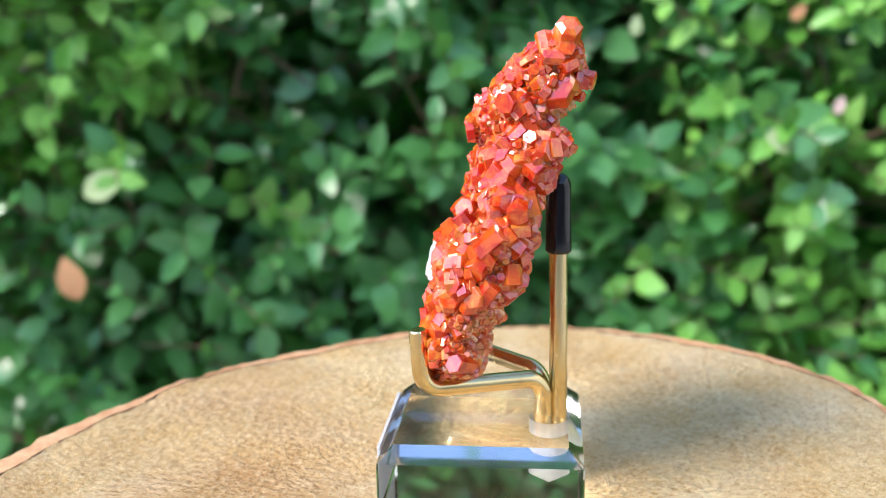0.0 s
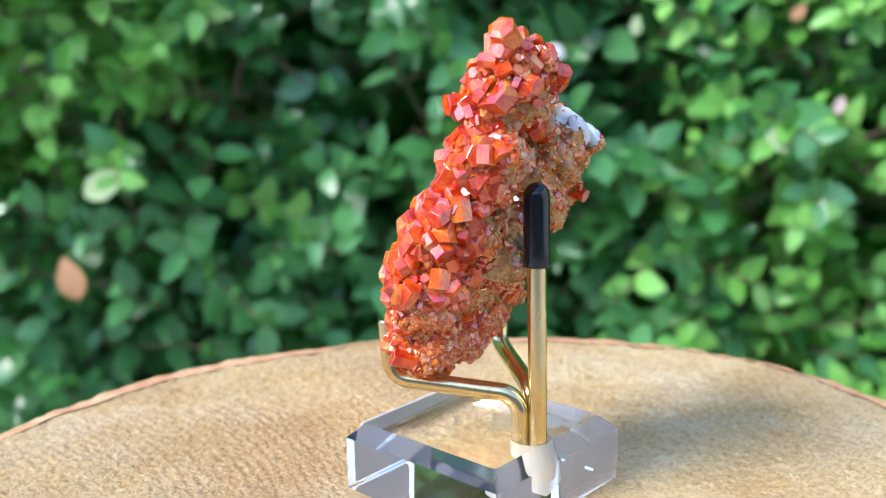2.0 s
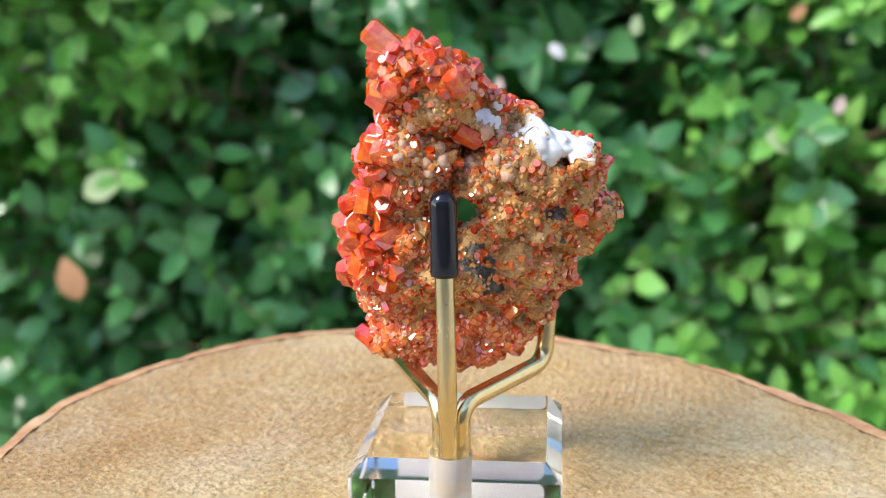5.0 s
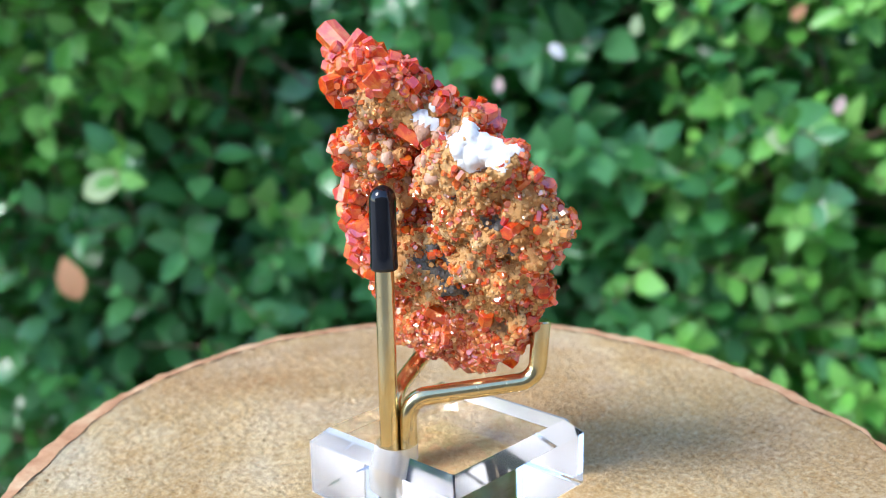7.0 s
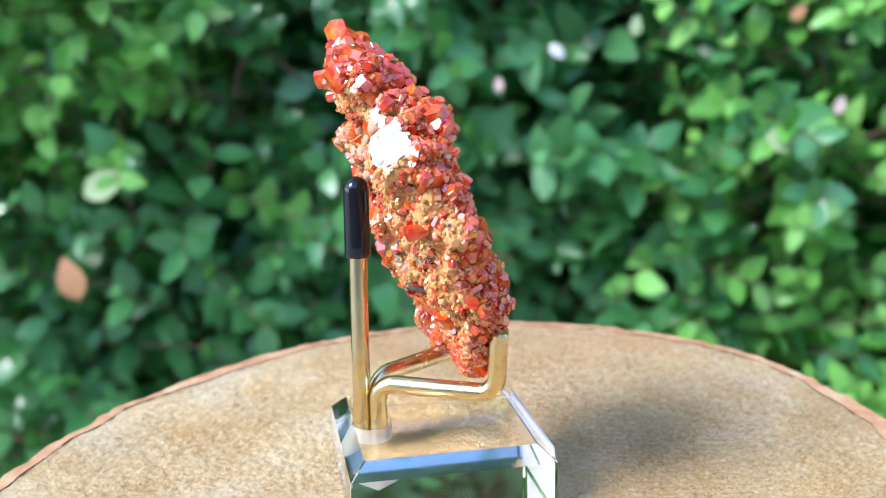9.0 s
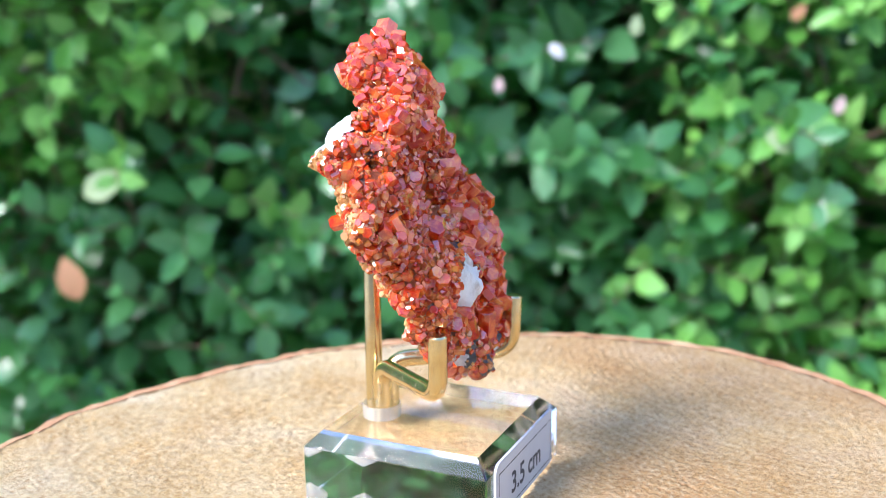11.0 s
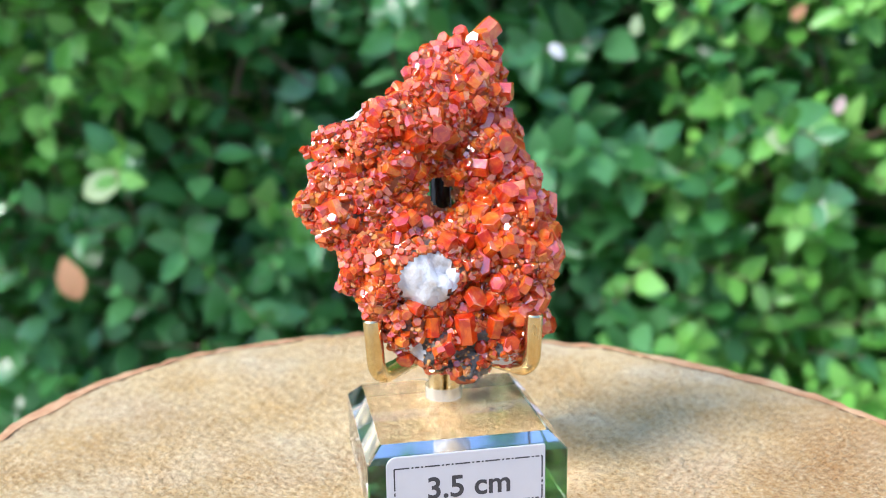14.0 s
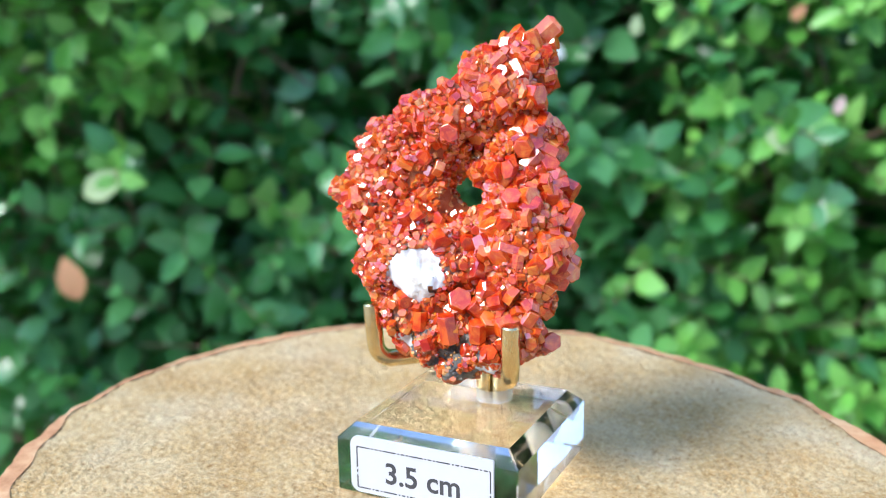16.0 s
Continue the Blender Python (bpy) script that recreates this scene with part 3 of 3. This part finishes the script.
def build_label(stand):
    x0, x1, z0, z1 = -15.4, 12.3, 0.6, 11.3
    y = BASE_Y - HALF + 0.03
    bm = bmesh.new()
    ring = []
    for cx, cz, a0, r in ((x1 - 0.3, z1 - 0.3, 0, 0.3), (x0 + 1.8, z1 - 1.8, 90, 1.8), (x0 + 1.8, z0 + 1.8, 180, 1.8), (x1 - 0.3, z0 + 0.3, 270, 0.3)):
        for k in range(7):
            a = radians(a0 + 15 * k)
            ring.append((cx + r * math.cos(a), cz + r * math.sin(a)))
    front = [bm.verts.new((x * MM, (y - 0.45) * MM, z * MM)) for x, z in ring]
    back = [bm.verts.new((x * MM, y * MM, z * MM)) for x, z in ring]
    bm.faces.new(front)
    bm.faces.new(list(reversed(back)))
    for k in range(len(ring)):
        j = (k + 1) % len(ring)
        bm.faces.new((front[k], back[k], back[j], front[j]))
    label = piece("label", from_bm("label", bm, PAPER), stand, "white sticker with printed size")
    # dash-dot border
    verts, faces = [], []

    def bar(a, b, c, d):
        n = len(verts)
        for xx, zz in ((a, c), (b, c), (b, d), (a, d)):
            verts.append((xx * MM, (y - 0.462) * MM, zz * MM))
        faces.append((n, n + 1, n + 2, n + 3))

    bx0, bx1, bz0, bz1, wide = x0 + 1.35, x1 - 0.55, z0 + 0.9, z1 - 2.05, 0.26
    for z in (bz0, bz1):
        x = bx0
        pattern = ((2.6, 0.35), (0.35, 0.3), (0.7, 0.3), (0.35, 0.3))
        k = 0
        while x < bx1:
            run, gap = pattern[k % len(pattern)]
            bar(x, min(x + run, bx1), z - wide / 2, z + wide / 2)
            x += run + gap
            k += 1
    for x in (bx0, bx1):
        bar(x - wide / 2, x + wide / 2, bz0, bz0 + 2.4)
        bar(x - wide / 2, x + wide / 2, bz0 + 2.8, bz0 + 3.4)
        bar(x - wide / 2, x + wide / 2, bz0 + 3.8, bz1)
    piece("border", mesh("border", verts, faces, INK), label, "dark dash-dot border line")
    curve = bpy.data.curves.new("writing", "FONT")
    curve.body, curve.size, curve.align_x, curve.extrude, curve.offset = "3.5 cm", 5.5 * MM, "CENTER", 0.00001, 0.00010
    curve.materials.append(INK)
    text = new("writing", curve)
    made = bpy.data.meshes.new_from_object(text.evaluated_get(bpy.context.evaluated_depsgraph_get()))
    bpy.data.objects.remove(text)
    piece("writing", made, label, "dark printed size", m=pose(((x0 + x1) / 2 + 0.4) * MM, (y - 0.465) * MM, 3.3 * MM, 90, 0, 0))


# ---- mineral specimen ----
LOBES = (  # middle and half-sizes of the rock's swells
    (6.6, 17.0, 76.6, 3.6, 3.2, 3.4),
    (2.5, 13.8, 71.4, 7.9, 6.2, 6),
    (-13, 10.1, 60.3, 9.8, 5.9, 5.1),
    (6, 11, 59.1, 5.9, 5.1, 6.8),
    (-17.1, 5.3, 52.1, 8.9, 3.7, 8.3),
    (10.3, 5.1, 43.7, 7.5, 6.3, 12.4),
    (-8, 1.7, 41.1, 11, 6.7, 6.6),
    (0.7, -0.3, 30.2, 12.5, 3.2, 8.7),
    (-7.7, -1.5, 32.7, 5.8, 2.7, 4.9),
    (8.3, 2.5, 27.4, 5.3, 2.5, 2.8),
    (0.1, 6.6, 41.7, 8.2, 4.9, 4.2),
    (-9.4, 8.9, 52.1, 8.3, 4.4, 6.6),
    (6.8, 13, 61.3, 4.8, 4.5, 2.6),
    (4, 7.4, 47.5, 5, 4.5, 4.1),
    (-6.7, 8.1, 66.5, 6.5, 5.3, 4.2),
)


HOLE_X, HOLE_Z = -1.4, 52.0  # where light shows through


def rock_field(x, y, z):
    """Distance-like field of the rock, in millimetres; negative inside."""
    total = np.zeros_like(x)
    for cx, cy, cz, rx, ry, rz in LOBES:
        yy = y - cy - 0.33 * (z - cz)
        d = (np.sqrt(((x - cx) / rx) ** 2 + (yy / ry) ** 2 + ((z - cz) / rz) ** 2) - 1.0) * min(rx, ry, rz)
        total += np.exp(-d / 1.1)
    d = -1.1 * np.log(total + 1e-30)
    hole = 3.0 + 0.22 * np.abs(y - 7.5) - np.sqrt(((x - HOLE_X) / 1.15) ** 2 + (z - HOLE_Z) ** 2)
    hole2 = 1.2 - np.sqrt((x + 18.8) ** 2 + (z - 60.7) ** 2)
    cleft = 1.5 - 1.5 * np.sqrt(((x - 0.4) / 1.3) ** 2 + ((y - 3.5) / 5.0) ** 2 + ((z - 59.5) / 5.5) ** 2)
    d = np.maximum(d, cleft)
    d = np.maximum(d, np.maximum(hole, hole2))
    # a cavity under the front edge
    d = np.maximum(d, 4.0 - np.sqrt(((x - 0.5) / 1.5) ** 2 + (y + 8.0) ** 2 + (z - 27.0) ** 2))
    d += 0.9 * np.sin(x * 0.55 + 0.7) * np.sin(z * 0.6 + 0.4 * y) + 0.5 * np.sin(x * 0.9 + 1.3 * np.sin(z * 0.5)) * np.sin(z * 0.8 + y * 0.6) + 0.28 * np.sin(x * 2.1 + z * 1.3) * np.sin(y * 1.9 - z * 1.7)
    return d


def rock_mesh():
    """Surface nets over the field: vertices in millimetres, quads and outward normals."""
    step = 0.62
    lo, hi = np.array((-30.0, -12.0, 16.0)), np.array((24.0, 26.0, 88.0))
    n = ((hi - lo) / step).astype(int) + 1
    gx, gy, gz = np.meshgrid(*(lo[k] + step * np.arange(n[k]) for k in range(3)), indexing="ij")
    v = rock_field(gx, gy, gz)
    inside = v < 0
    cells = np.zeros(n - 1, dtype=int)
    corners = [(i, j, k) for i in (0, 1) for j in (0, 1) for k in (0, 1)]
    cut = lambda arr, c: arr[c[0]:n[0] - 1 + c[0], c[1]:n[1] - 1 + c[1], c[2]:n[2] - 1 + c[2]]
    for c in corners:
        cells += cut(inside, c)
    active = (cells > 0) & (cells < 8)
    acc, cnt = np.zeros((*(n - 1), 3)), np.zeros(n - 1)
    for a in corners:
        for b in corners:
            if sum(b) - sum(a) == 1 and all(q >= p for p, q in zip(a, b)):
                va, vb = cut(v, a), cut(v, b)
                cross = (va < 0) != (vb < 0)
                s = np.where(cross, va / np.where(cross, va - vb, 1.0), 0.0)
                for k in range(3):
                    acc[..., k] += np.where(cross, a[k] + s * (b[k] - a[k]), 0.0)
                cnt += cross
    idx = -np.ones(n - 1, dtype=int)
    where = np.argwhere(active)
    idx[active] = np.arange(len(where))
    verts = lo + step * (where + acc[active] / cnt[active][:, None])
    quads = []
    for axis in range(3):
        u, w = (axis + 1) % 3, (axis + 2) % 3
        d = np.zeros(3, dtype=int)
        d[axis] = 1
        sl = lambda off: inside[tuple(slice(off[k], n[k] - 1 + off[k]) for k in range(3))]
        for flip, hits in ((False, sl((0, 0, 0)) & ~sl(d)), (True, ~sl((0, 0, 0)) & sl(d))):
            pts = np.argwhere(hits)
            pts = pts[(pts[:, u] > 0) & (pts[:, w] > 0)]
            eu, ew = np.zeros(3, dtype=int), np.zeros(3, dtype=int)
            eu[u], ew[w] = 1, 1
            ring = [idx[tuple(p.T)] for p in (pts - eu - ew, pts - ew, pts, pts - eu)]
            q = np.stack(ring if not flip else ring[::-1], 1)
            quads.append(q[(q >= 0).all(1)])
    quads = np.concatenate(quads)
    # the rock is one body: crumbs that hang free of it go
    body = np.arange(len(verts))
    while True:
        low = body[quads].min(1)
        newer = body.copy()
        np.minimum.at(newer, quads.ravel(), np.repeat(low, 4))
        newer = newer[newer]
        if (newer == body).all():
            break
        body = newer
    main = np.bincount(body).argmax()
    keep = body == main
    slot = np.cumsum(keep) - 1
    return verts[keep], slot[quads[keep[quads[:, 0]]]]


def unit(v):
    return v / np.maximum(np.linalg.norm(v, axis=-1, keepdims=True), 1e-9)


def field_normal(p):
    e = 0.3
    g = [rock_field(*(p + np.eye(3)[k] * e).T) - rock_field(*(p - np.eye(3)[k] * e).T) for k in range(3)]
    return unit(np.stack(g, -1))


def patch_noise(p, scale, seed):
    return np.array([noise.noise((a[0] * scale, a[1] * scale + seed, a[2] * scale)) for a in p])


# white barite: middle, half-sizes, and the way that it faces
BARITES = (
    ((-6.3, -2.9, 39.4), (5.7, 5.4, 4.6)),
    ((-17.4, 12.4, 64.8), (6.0, 6.0, 4.8)),
    ((-9.4, 15.2, 69.0), (5.4, 5.4, 3.4)),
    ((-9.6, -3.6, 26.0), (2.6, 3.0, 3.0)),
    ((7.6, -3.6, 23.6), (2.2, 3.0, 2.2)),
)


def bare_spot(p, grow=1.0):
    hit = np.zeros(len(p), dtype=bool)
    for c, r in BARITES[:3]:
        near = (((p - np.array(c)) / (np.array(r) * grow)) ** 2).sum(1) < 1.0
        hit |= near & ((p[:, 1] - 0.33 * (p[:, 2] - c[2]) > c[1] - 1.4) | (c[2] < 50))
    # nothing grows across the hole either
    return hit | (p[:, 2] < 21.0) | (((p[:, 0] - HOLE_X) / 3.9) ** 2 + ((p[:, 2] - HOLE_Z) / 3.5) ** 2 < 1.0)


def crystal_shape(tall, point):
    """Six-sided prism with bevelled ends, one unit across the corners' radius."""
    rows = ((0.95, -tall / 2), (1.0, -tall / 2 + 0.05), (1.0, tall / 2 - 0.6 * point), (1.0 - point, tall / 2))
    verts = [(r * math.cos(k * math.pi / 3), r * math.sin(k * math.pi / 3), z) for r, z in rows for k in range(6)]
    faces = [(j * 6 + k, j * 6 + (k + 1) % 6, (j + 1) * 6 + (k + 1) % 6, (j + 1) * 6 + k) for j in range(3) for k in range(6)]
    faces += [tuple(range(5, -1, -1)), tuple(range(18, 24))]
    return np.array(verts), faces


CRYSTALS = [crystal_shape(t, p) for t, p in ((1.1, 0.07), (1.6, 0.09), (2.4, 0.10), (0.7, 0.06), (1.3, 0.30), (2.7, 0.42))]


def crystal_frame(at, axis, spin, size):
    """Matrix as an array: size may be three numbers."""
    a = axis / np.linalg.norm(axis)
    s = np.cross(a, (0.31, 0.87, 0.38))
    s /= np.linalg.norm(s)
    o = np.cross(a, s)
    c, d = math.cos(spin), math.sin(spin)
    m = np.eye(4)
    sx = np.broadcast_to(np.asarray(size, dtype=float), 3)
    m[:3, 0], m[:3, 1], m[:3, 2], m[:3, 3] = (s * c + o * d) * sx[0], (o * c - s * d) * sx[1], a * sx[2], at
    return m


def build_specimen():
    rng = np.random.RandomState(23)
    specimen = thing("mineral_specimen", "cluster of glossy red-orange crystals leaning on a brass stand", "mineral specimen")
    verts, quads = rock_mesh()
    mid = verts[quads].mean(1)
    a, b, c, d = (verts[quads[:, k]] for k in range(4))
    normal = np.cross(c - a, d - b)
    area = np.linalg.norm(normal, axis=1) / 2
    out = field_normal(mid)
    back = out[:, 1]
    # zones: 0 red front and rim, 1 fine orange lower back, 2 tan crust of the upper back, 3 grey spots
    wob = patch_noise(mid, 0.16, 3.0)
    tan = (back > 0.12 + 0.35 * wob) & (mid[:, 0] < 9.5 - 0.14 * (mid[:, 2] - 30) + 3.5 * wob) & (mid[:, 2] > 31 + 5 * wob) & (mid[:, 2] < 73)
    tan |= (back > 0.3) & (mid[:, 2] > 57) & (mid[:, 2] < 71) & (mid[:, 0] < 8 + 4 * wob)
    zone = np.where(tan, 2, np.where((back > 0.15 + 0.3 * wob) & (mid[:, 2] < 66), 1, 0))
    # the thick glassy rim
    zone = np.where((mid[:, 0] > 9.0 + 2.0 * wob) & (mid[:, 2] > 40) | (mid[:, 2] > 72.5), 0, zone)
    spots = 0.75 * patch_noise(mid, 0.22, 40.0)
    spots += 0.5 * np.exp(-(((mid[:, 0] + 5.5) / 4.0) ** 2 + ((mid[:, 2] - 41) / 5.5) ** 2)) + 0.3 * np.exp(-(((mid[:, 0] + 17) / 3) ** 2 + ((mid[:, 2] - 50) / 4) ** 2))
    zone = np.where((zone == 2) & (spots > 0.40), 3, zone)
    zone = np.where((zone == 0) & (mid[:, 2] < 30) & (np.abs(mid[:, 0] + 1) < 8) & (spots > -0.05) & (mid[:, 2] > 21), 3, zone)
    # the bare crust is rugged
    bare = np.zeros(len(verts))
    np.maximum.at(bare, quads[zone >= 2].ravel(), 1.0)
    rug = patch_noise(verts, 0.55, 11.0) * 0.7 + patch_noise(verts, 1.3, 5.0) * 0.55
    for centre, half in BARITES:
        bare *= np.clip((((verts - np.array(centre)) / np.array(half)) ** 2).sum(1) - 0.4, 0.1, 1.0)
    verts = verts + field_normal(verts) * (bare * rug)[:, None]
    index = np.choose(zone, (0, 0, 1, 2))
    core = piece("matrix", mesh("matrix", verts * MM, quads, [RUSTY, TAN, GREY], smooth=True, indices=index), specimen, "tan and rust-brown rock matrix with dark spots")

    # barite: crusts that swell a little out of the rock
    for centre, half in BARITES:
        far = np.sqrt((((mid + patch_noise(mid, 0.5, 7.0)[:, None] * 1.6 - np.array(centre)) / np.array(half)) ** 2).sum(1))
        # those high on the back stay off the front
        chosen = quads[(far < 1.0) & ((mid[:, 1] - 0.33 * (mid[:, 2] - centre[2]) > centre[1] - 1.4) | (centre[2] < 50))]
        ids, back_ids = np.unique(chosen, return_inverse=True)
        shell = verts[ids]
        depth = np.clip(1.0 - np.sqrt((((shell - np.array(centre)) / np.array(half)) ** 2).sum(1)), 0.0, 1.0)
        rough = np.abs(patch_noise(shell, 0.9, 3.0)) * 0.8 + patch_noise(shell, 2.0, 1.0) * 0.3
        shell = shell + field_normal(shell) * (0.2 + 0.35 * np.sqrt(depth) + 0.2 * rough)[:, None]
        piece("barite", mesh("barite", shell * MM, back_ids.reshape(-1, 4), BARITE, smooth=True), specimen, "crust of white barite")

    # where crystals sit
    def scatter(count, weight):
        chance_of = area * weight
        pick = rng.choice(len(mid), count, p=chance_of / chance_of.sum())
        u, w = rng.rand(count, 1), rng.rand(count, 1)
        q = quads[pick]
        p = (verts[q[:, 0]] * (1 - u) + verts[q[:, 1]] * u) * (1 - w) + (verts[q[:, 3]] * (1 - u) + verts[q[:, 2]] * u) * w
        return p, out[pick], pick

    big = []
    # large glassy plates and prisms
    p, nrm, pick = scatter(640, (zone == 0) * 1.0)
    keep = ~bare_spot(p, 1.1)
    for at, up, ok in zip(p, nrm, keep):
        if not ok:
            continue
        axis = unit(up * 0.6 + rng.normal(size=3) * 0.75)
        r = (0.72 + 1.25 * rng.rand() ** 3) * float(np.clip(1.0 + 0.018 * (at[0] + 4) + (0.25 if at[2] > 63 else 0.0) + (0.3 if at[0] > 11 else 0.0), 0.7, 1.6))
        r = min(r, 1.9 if at[2] < 70 else 1.5)
        if math.hypot(at[0] - HOLE_X, at[2] - HOLE_Z) < 6.0:
            r = min(r, 0.85)
        big.append((r, crystal_frame(at + up * 0.30 * r, axis, rng.rand() * 6.28, (r, r * rng.uniform(0.85, 1.0), r * rng.uniform(0.8, 1.15))), rng.randint(5)))
    # stout crystals crowd the rim and the peak
    p, nrm, pick = scatter(85, ((mid[:, 0] > 8.0) & (mid[:, 2] > 39) & (mid[:, 2] < 66) | (mid[:, 2] > 69)) * (zone == 0) * 1.0)
    for at, up in zip(p, nrm):
        r = rng.uniform(1.2, 2.2) if at[2] < 69 else rng.uniform(0.9, 1.6)
        big.append((r, crystal_frame(at + up * 0.15 * r, unit(up * 0.7 + rng.normal(size=3) * 0.5), rng.rand() * 6.28, (r, r * rng.uniform(0.8, 1.0), r * rng.uniform(0.7, 1.1))), rng.randint(4)))
    # known outstanding crystals: at, axis, radius, shape
    for at, axis, r, k in SHOWY:
        big.append((r + 9, crystal_frame(np.array(at), np.array(axis), 0.4, r), k))
    big.sort(key=lambda e: -e[0])
    protos = [mesh("crystal", v * MM, f, RED) for v, f in CRYSTALS]
    rest = []
    for i, (r, m, k) in enumerate(big):
        if i < 300:
            mm = m.copy()
            mm[:3, 3] *= MM
            piece("crystal", protos[k], specimen, m=Matrix(mm.tolist()))
        else:
            rest.append((m, k))
    # mid-size and small ones between them
    for count, lo, hi, lift in ((1700, 0.50, 0.95, 0.25), (2100, 0.28, 0.55, 0.35)):
        p, nrm, pick = scatter(count, np.choose(zone, (1.0, 0.25, 0.01, 0.03)))
        keep = ~bare_spot(p, 1.02)
        for at, up, ok in zip(p, nrm, keep):
            if ok:
                r = rng.uniform(lo, hi)
                rest.append((crystal_frame(at + up * lift * r, unit(up * 0.7 + rng.normal(size=3) * 0.7), rng.rand() * 6.28, r), rng.randint(5)))
    fine = []
    p, nrm, pick = scatter(5200, np.choose(zone, (0.12, 1.0, 0.07, 0.05)))
    keep = ~bare_spot(p, 1.0)
    for at, up, ok in zip(p, nrm, keep):
        if ok:
            r = rng.uniform(0.28, 0.72)
            fine.append((crystal_frame(at + up * 0.2 * r, unit(up * 0.5 + rng.normal(size=3) * 0.8), rng.rand() * 6.28, r), rng.randint(5)))

    def joined(name, listing, material, label):
        vs, fs, n = [], [], 0
        for m, k in listing:
            v, f = CRYSTALS[k]
            vs.append(v @ m[:3, :3].T + m[:3, 3])
            fs.extend([tuple(i + n for i in q) for q in f])
            n += len(v)
        piece(name, mesh(name, np.concatenate(vs) * MM, fs, material), specimen, label, "stuff")

    joined("crystal_crust", rest, RED, "small red-orange crystals between the large ones")
    joined("druse", fine, ORANGE, "fine orange-brown crystals")
    grains = []
    p, nrm, pick = scatter(2600, np.choose(zone, (0.0, 0.10, 1.0, 0.35)))
    for at, up, ok in zip(p, nrm, ~bare_spot(p, 1.0)):
        if ok:
            r = rng.uniform(0.16, 0.42)
            grains.append((crystal_frame(at + up * 0.1 * r, unit(up * 0.4 + rng.normal(size=3)), rng.rand() * 6.28, r), rng.randint(5)))
    joined("grit", grains, SPARKLE, "sparkling tan and brown grit")

    # rounded nodules and grit on the tan back
    def nodules(count, weight, lo, hi, material, label):
        p, nrm, pick = scatter(count, weight)
        ball = bmesh.new()
        bmesh.ops.create_icosphere(ball, subdivisions=2, radius=1.0)
        ball.verts.ensure_lookup_table()
        bv = np.array([v.co[:] for v in ball.verts])
        bf = [tuple(v.index for v in f.verts) for f in ball.faces]
        ball.free()
        vs, fs, n = [], [], 0
        for at, up in zip(p, nrm):
            r = rng.uniform(lo, hi)
            v = bv * (1 + 0.5 * np.sin(bv @ rng.normal(size=(3, 3)) * 2.5).mean(1, keepdims=True)) * r * rng.uniform(0.7, 1.2, 3)
            vs.append(v + at - up * 0.15 * r)
            fs.extend([tuple(i + n for i in q) for q in bf])
            n += len(v)
        piece("nodular_crust", mesh("nodular_crust", np.concatenate(vs) * MM, fs, material, smooth=True), specimen, label, "stuff")

    nodules(520, (zone == 2) * 1.0, 0.2, 0.55, TAN, "lumpy tan crust")
    nodules(60, (zone == 2) * (mid[:, 2] > 56) * (mid[:, 2] < 67) * (mid[:, 0] > -12) * 1.0, 0.5, 1.2, PINKISH, "rounded pinkish nodules")
    nodules(150, (zone == 3) * 1.0, 0.15, 0.42, GREY, "dark grey grit")
    return specimen


SHOWY = (  # the largest crystals: middle, axis, size, shape
    ((9.4, 18.4, 80.2), (0.72, 0.15, 0.65), 2.2, 5),
    ((7.0, 13.2, 77.0), (0.3, -0.5, 0.8), 2.2, 0),
    ((9.6, 17.0, 71.8), (0.75, -0.1, 0.5), 2.9, 0),
    ((11.4, 10.0, 58.8), (0.95, -0.25, 0.2), 2.9, 0),
    ((10.6, 8.2, 62.0), (0.6, -0.6, 0.5), 2.3, 3),
    ((-6.2, 4.6, 64.2), (0.5, -0.75, 0.45), 2.7, 1),
    ((-1.6, 8.0, 68.0), (-0.1, -1.0, 0.15), 2.0, 3),
    ((14.8, 6.6, 48.6), (0.9, 0.3, 0.3), 2.1, 1),
    ((17.6, 6.3, 45.8), (0.95, 0.1, 0.15), 1.1, 2),
    ((15.4, 2.0, 42.0), (0.85, -0.3, 0.25), 2.2, 1),
    ((5.6, -4.4, 30.4), (0.15, -0.25, 0.95), 1.6, 2),
    ((2.2, -4.2, 35.6), (0.5, -0.6, 0.6), 2.2, 3),
    ((3.6, -1.2, 40.6), (-0.35, -0.8, 0.4), 2.4, 0),
    ((8.8, -2.6, 37.4), (0.3, -0.9, 0.3), 2.0, 3),
)

build_ground()
build_light_walls()
LOG, STAND, SPECIMEN = build_log(), build_stand(), build_specimen()
build_hedge()


# ---- what turns ----
def motions():
    """Log, stand and specimen turn together, clockwise from above, at an even pace."""
    for turning in (LOG, STAND, SPECIMEN):
        walk(turning, [(t / 2, pose(0, 0, 0, 0, 0, START - PACE * t / 2)) for t in range(0, int(SECONDS * 2) + 1)])


START, PACE = 265.09, 18.137
motions()
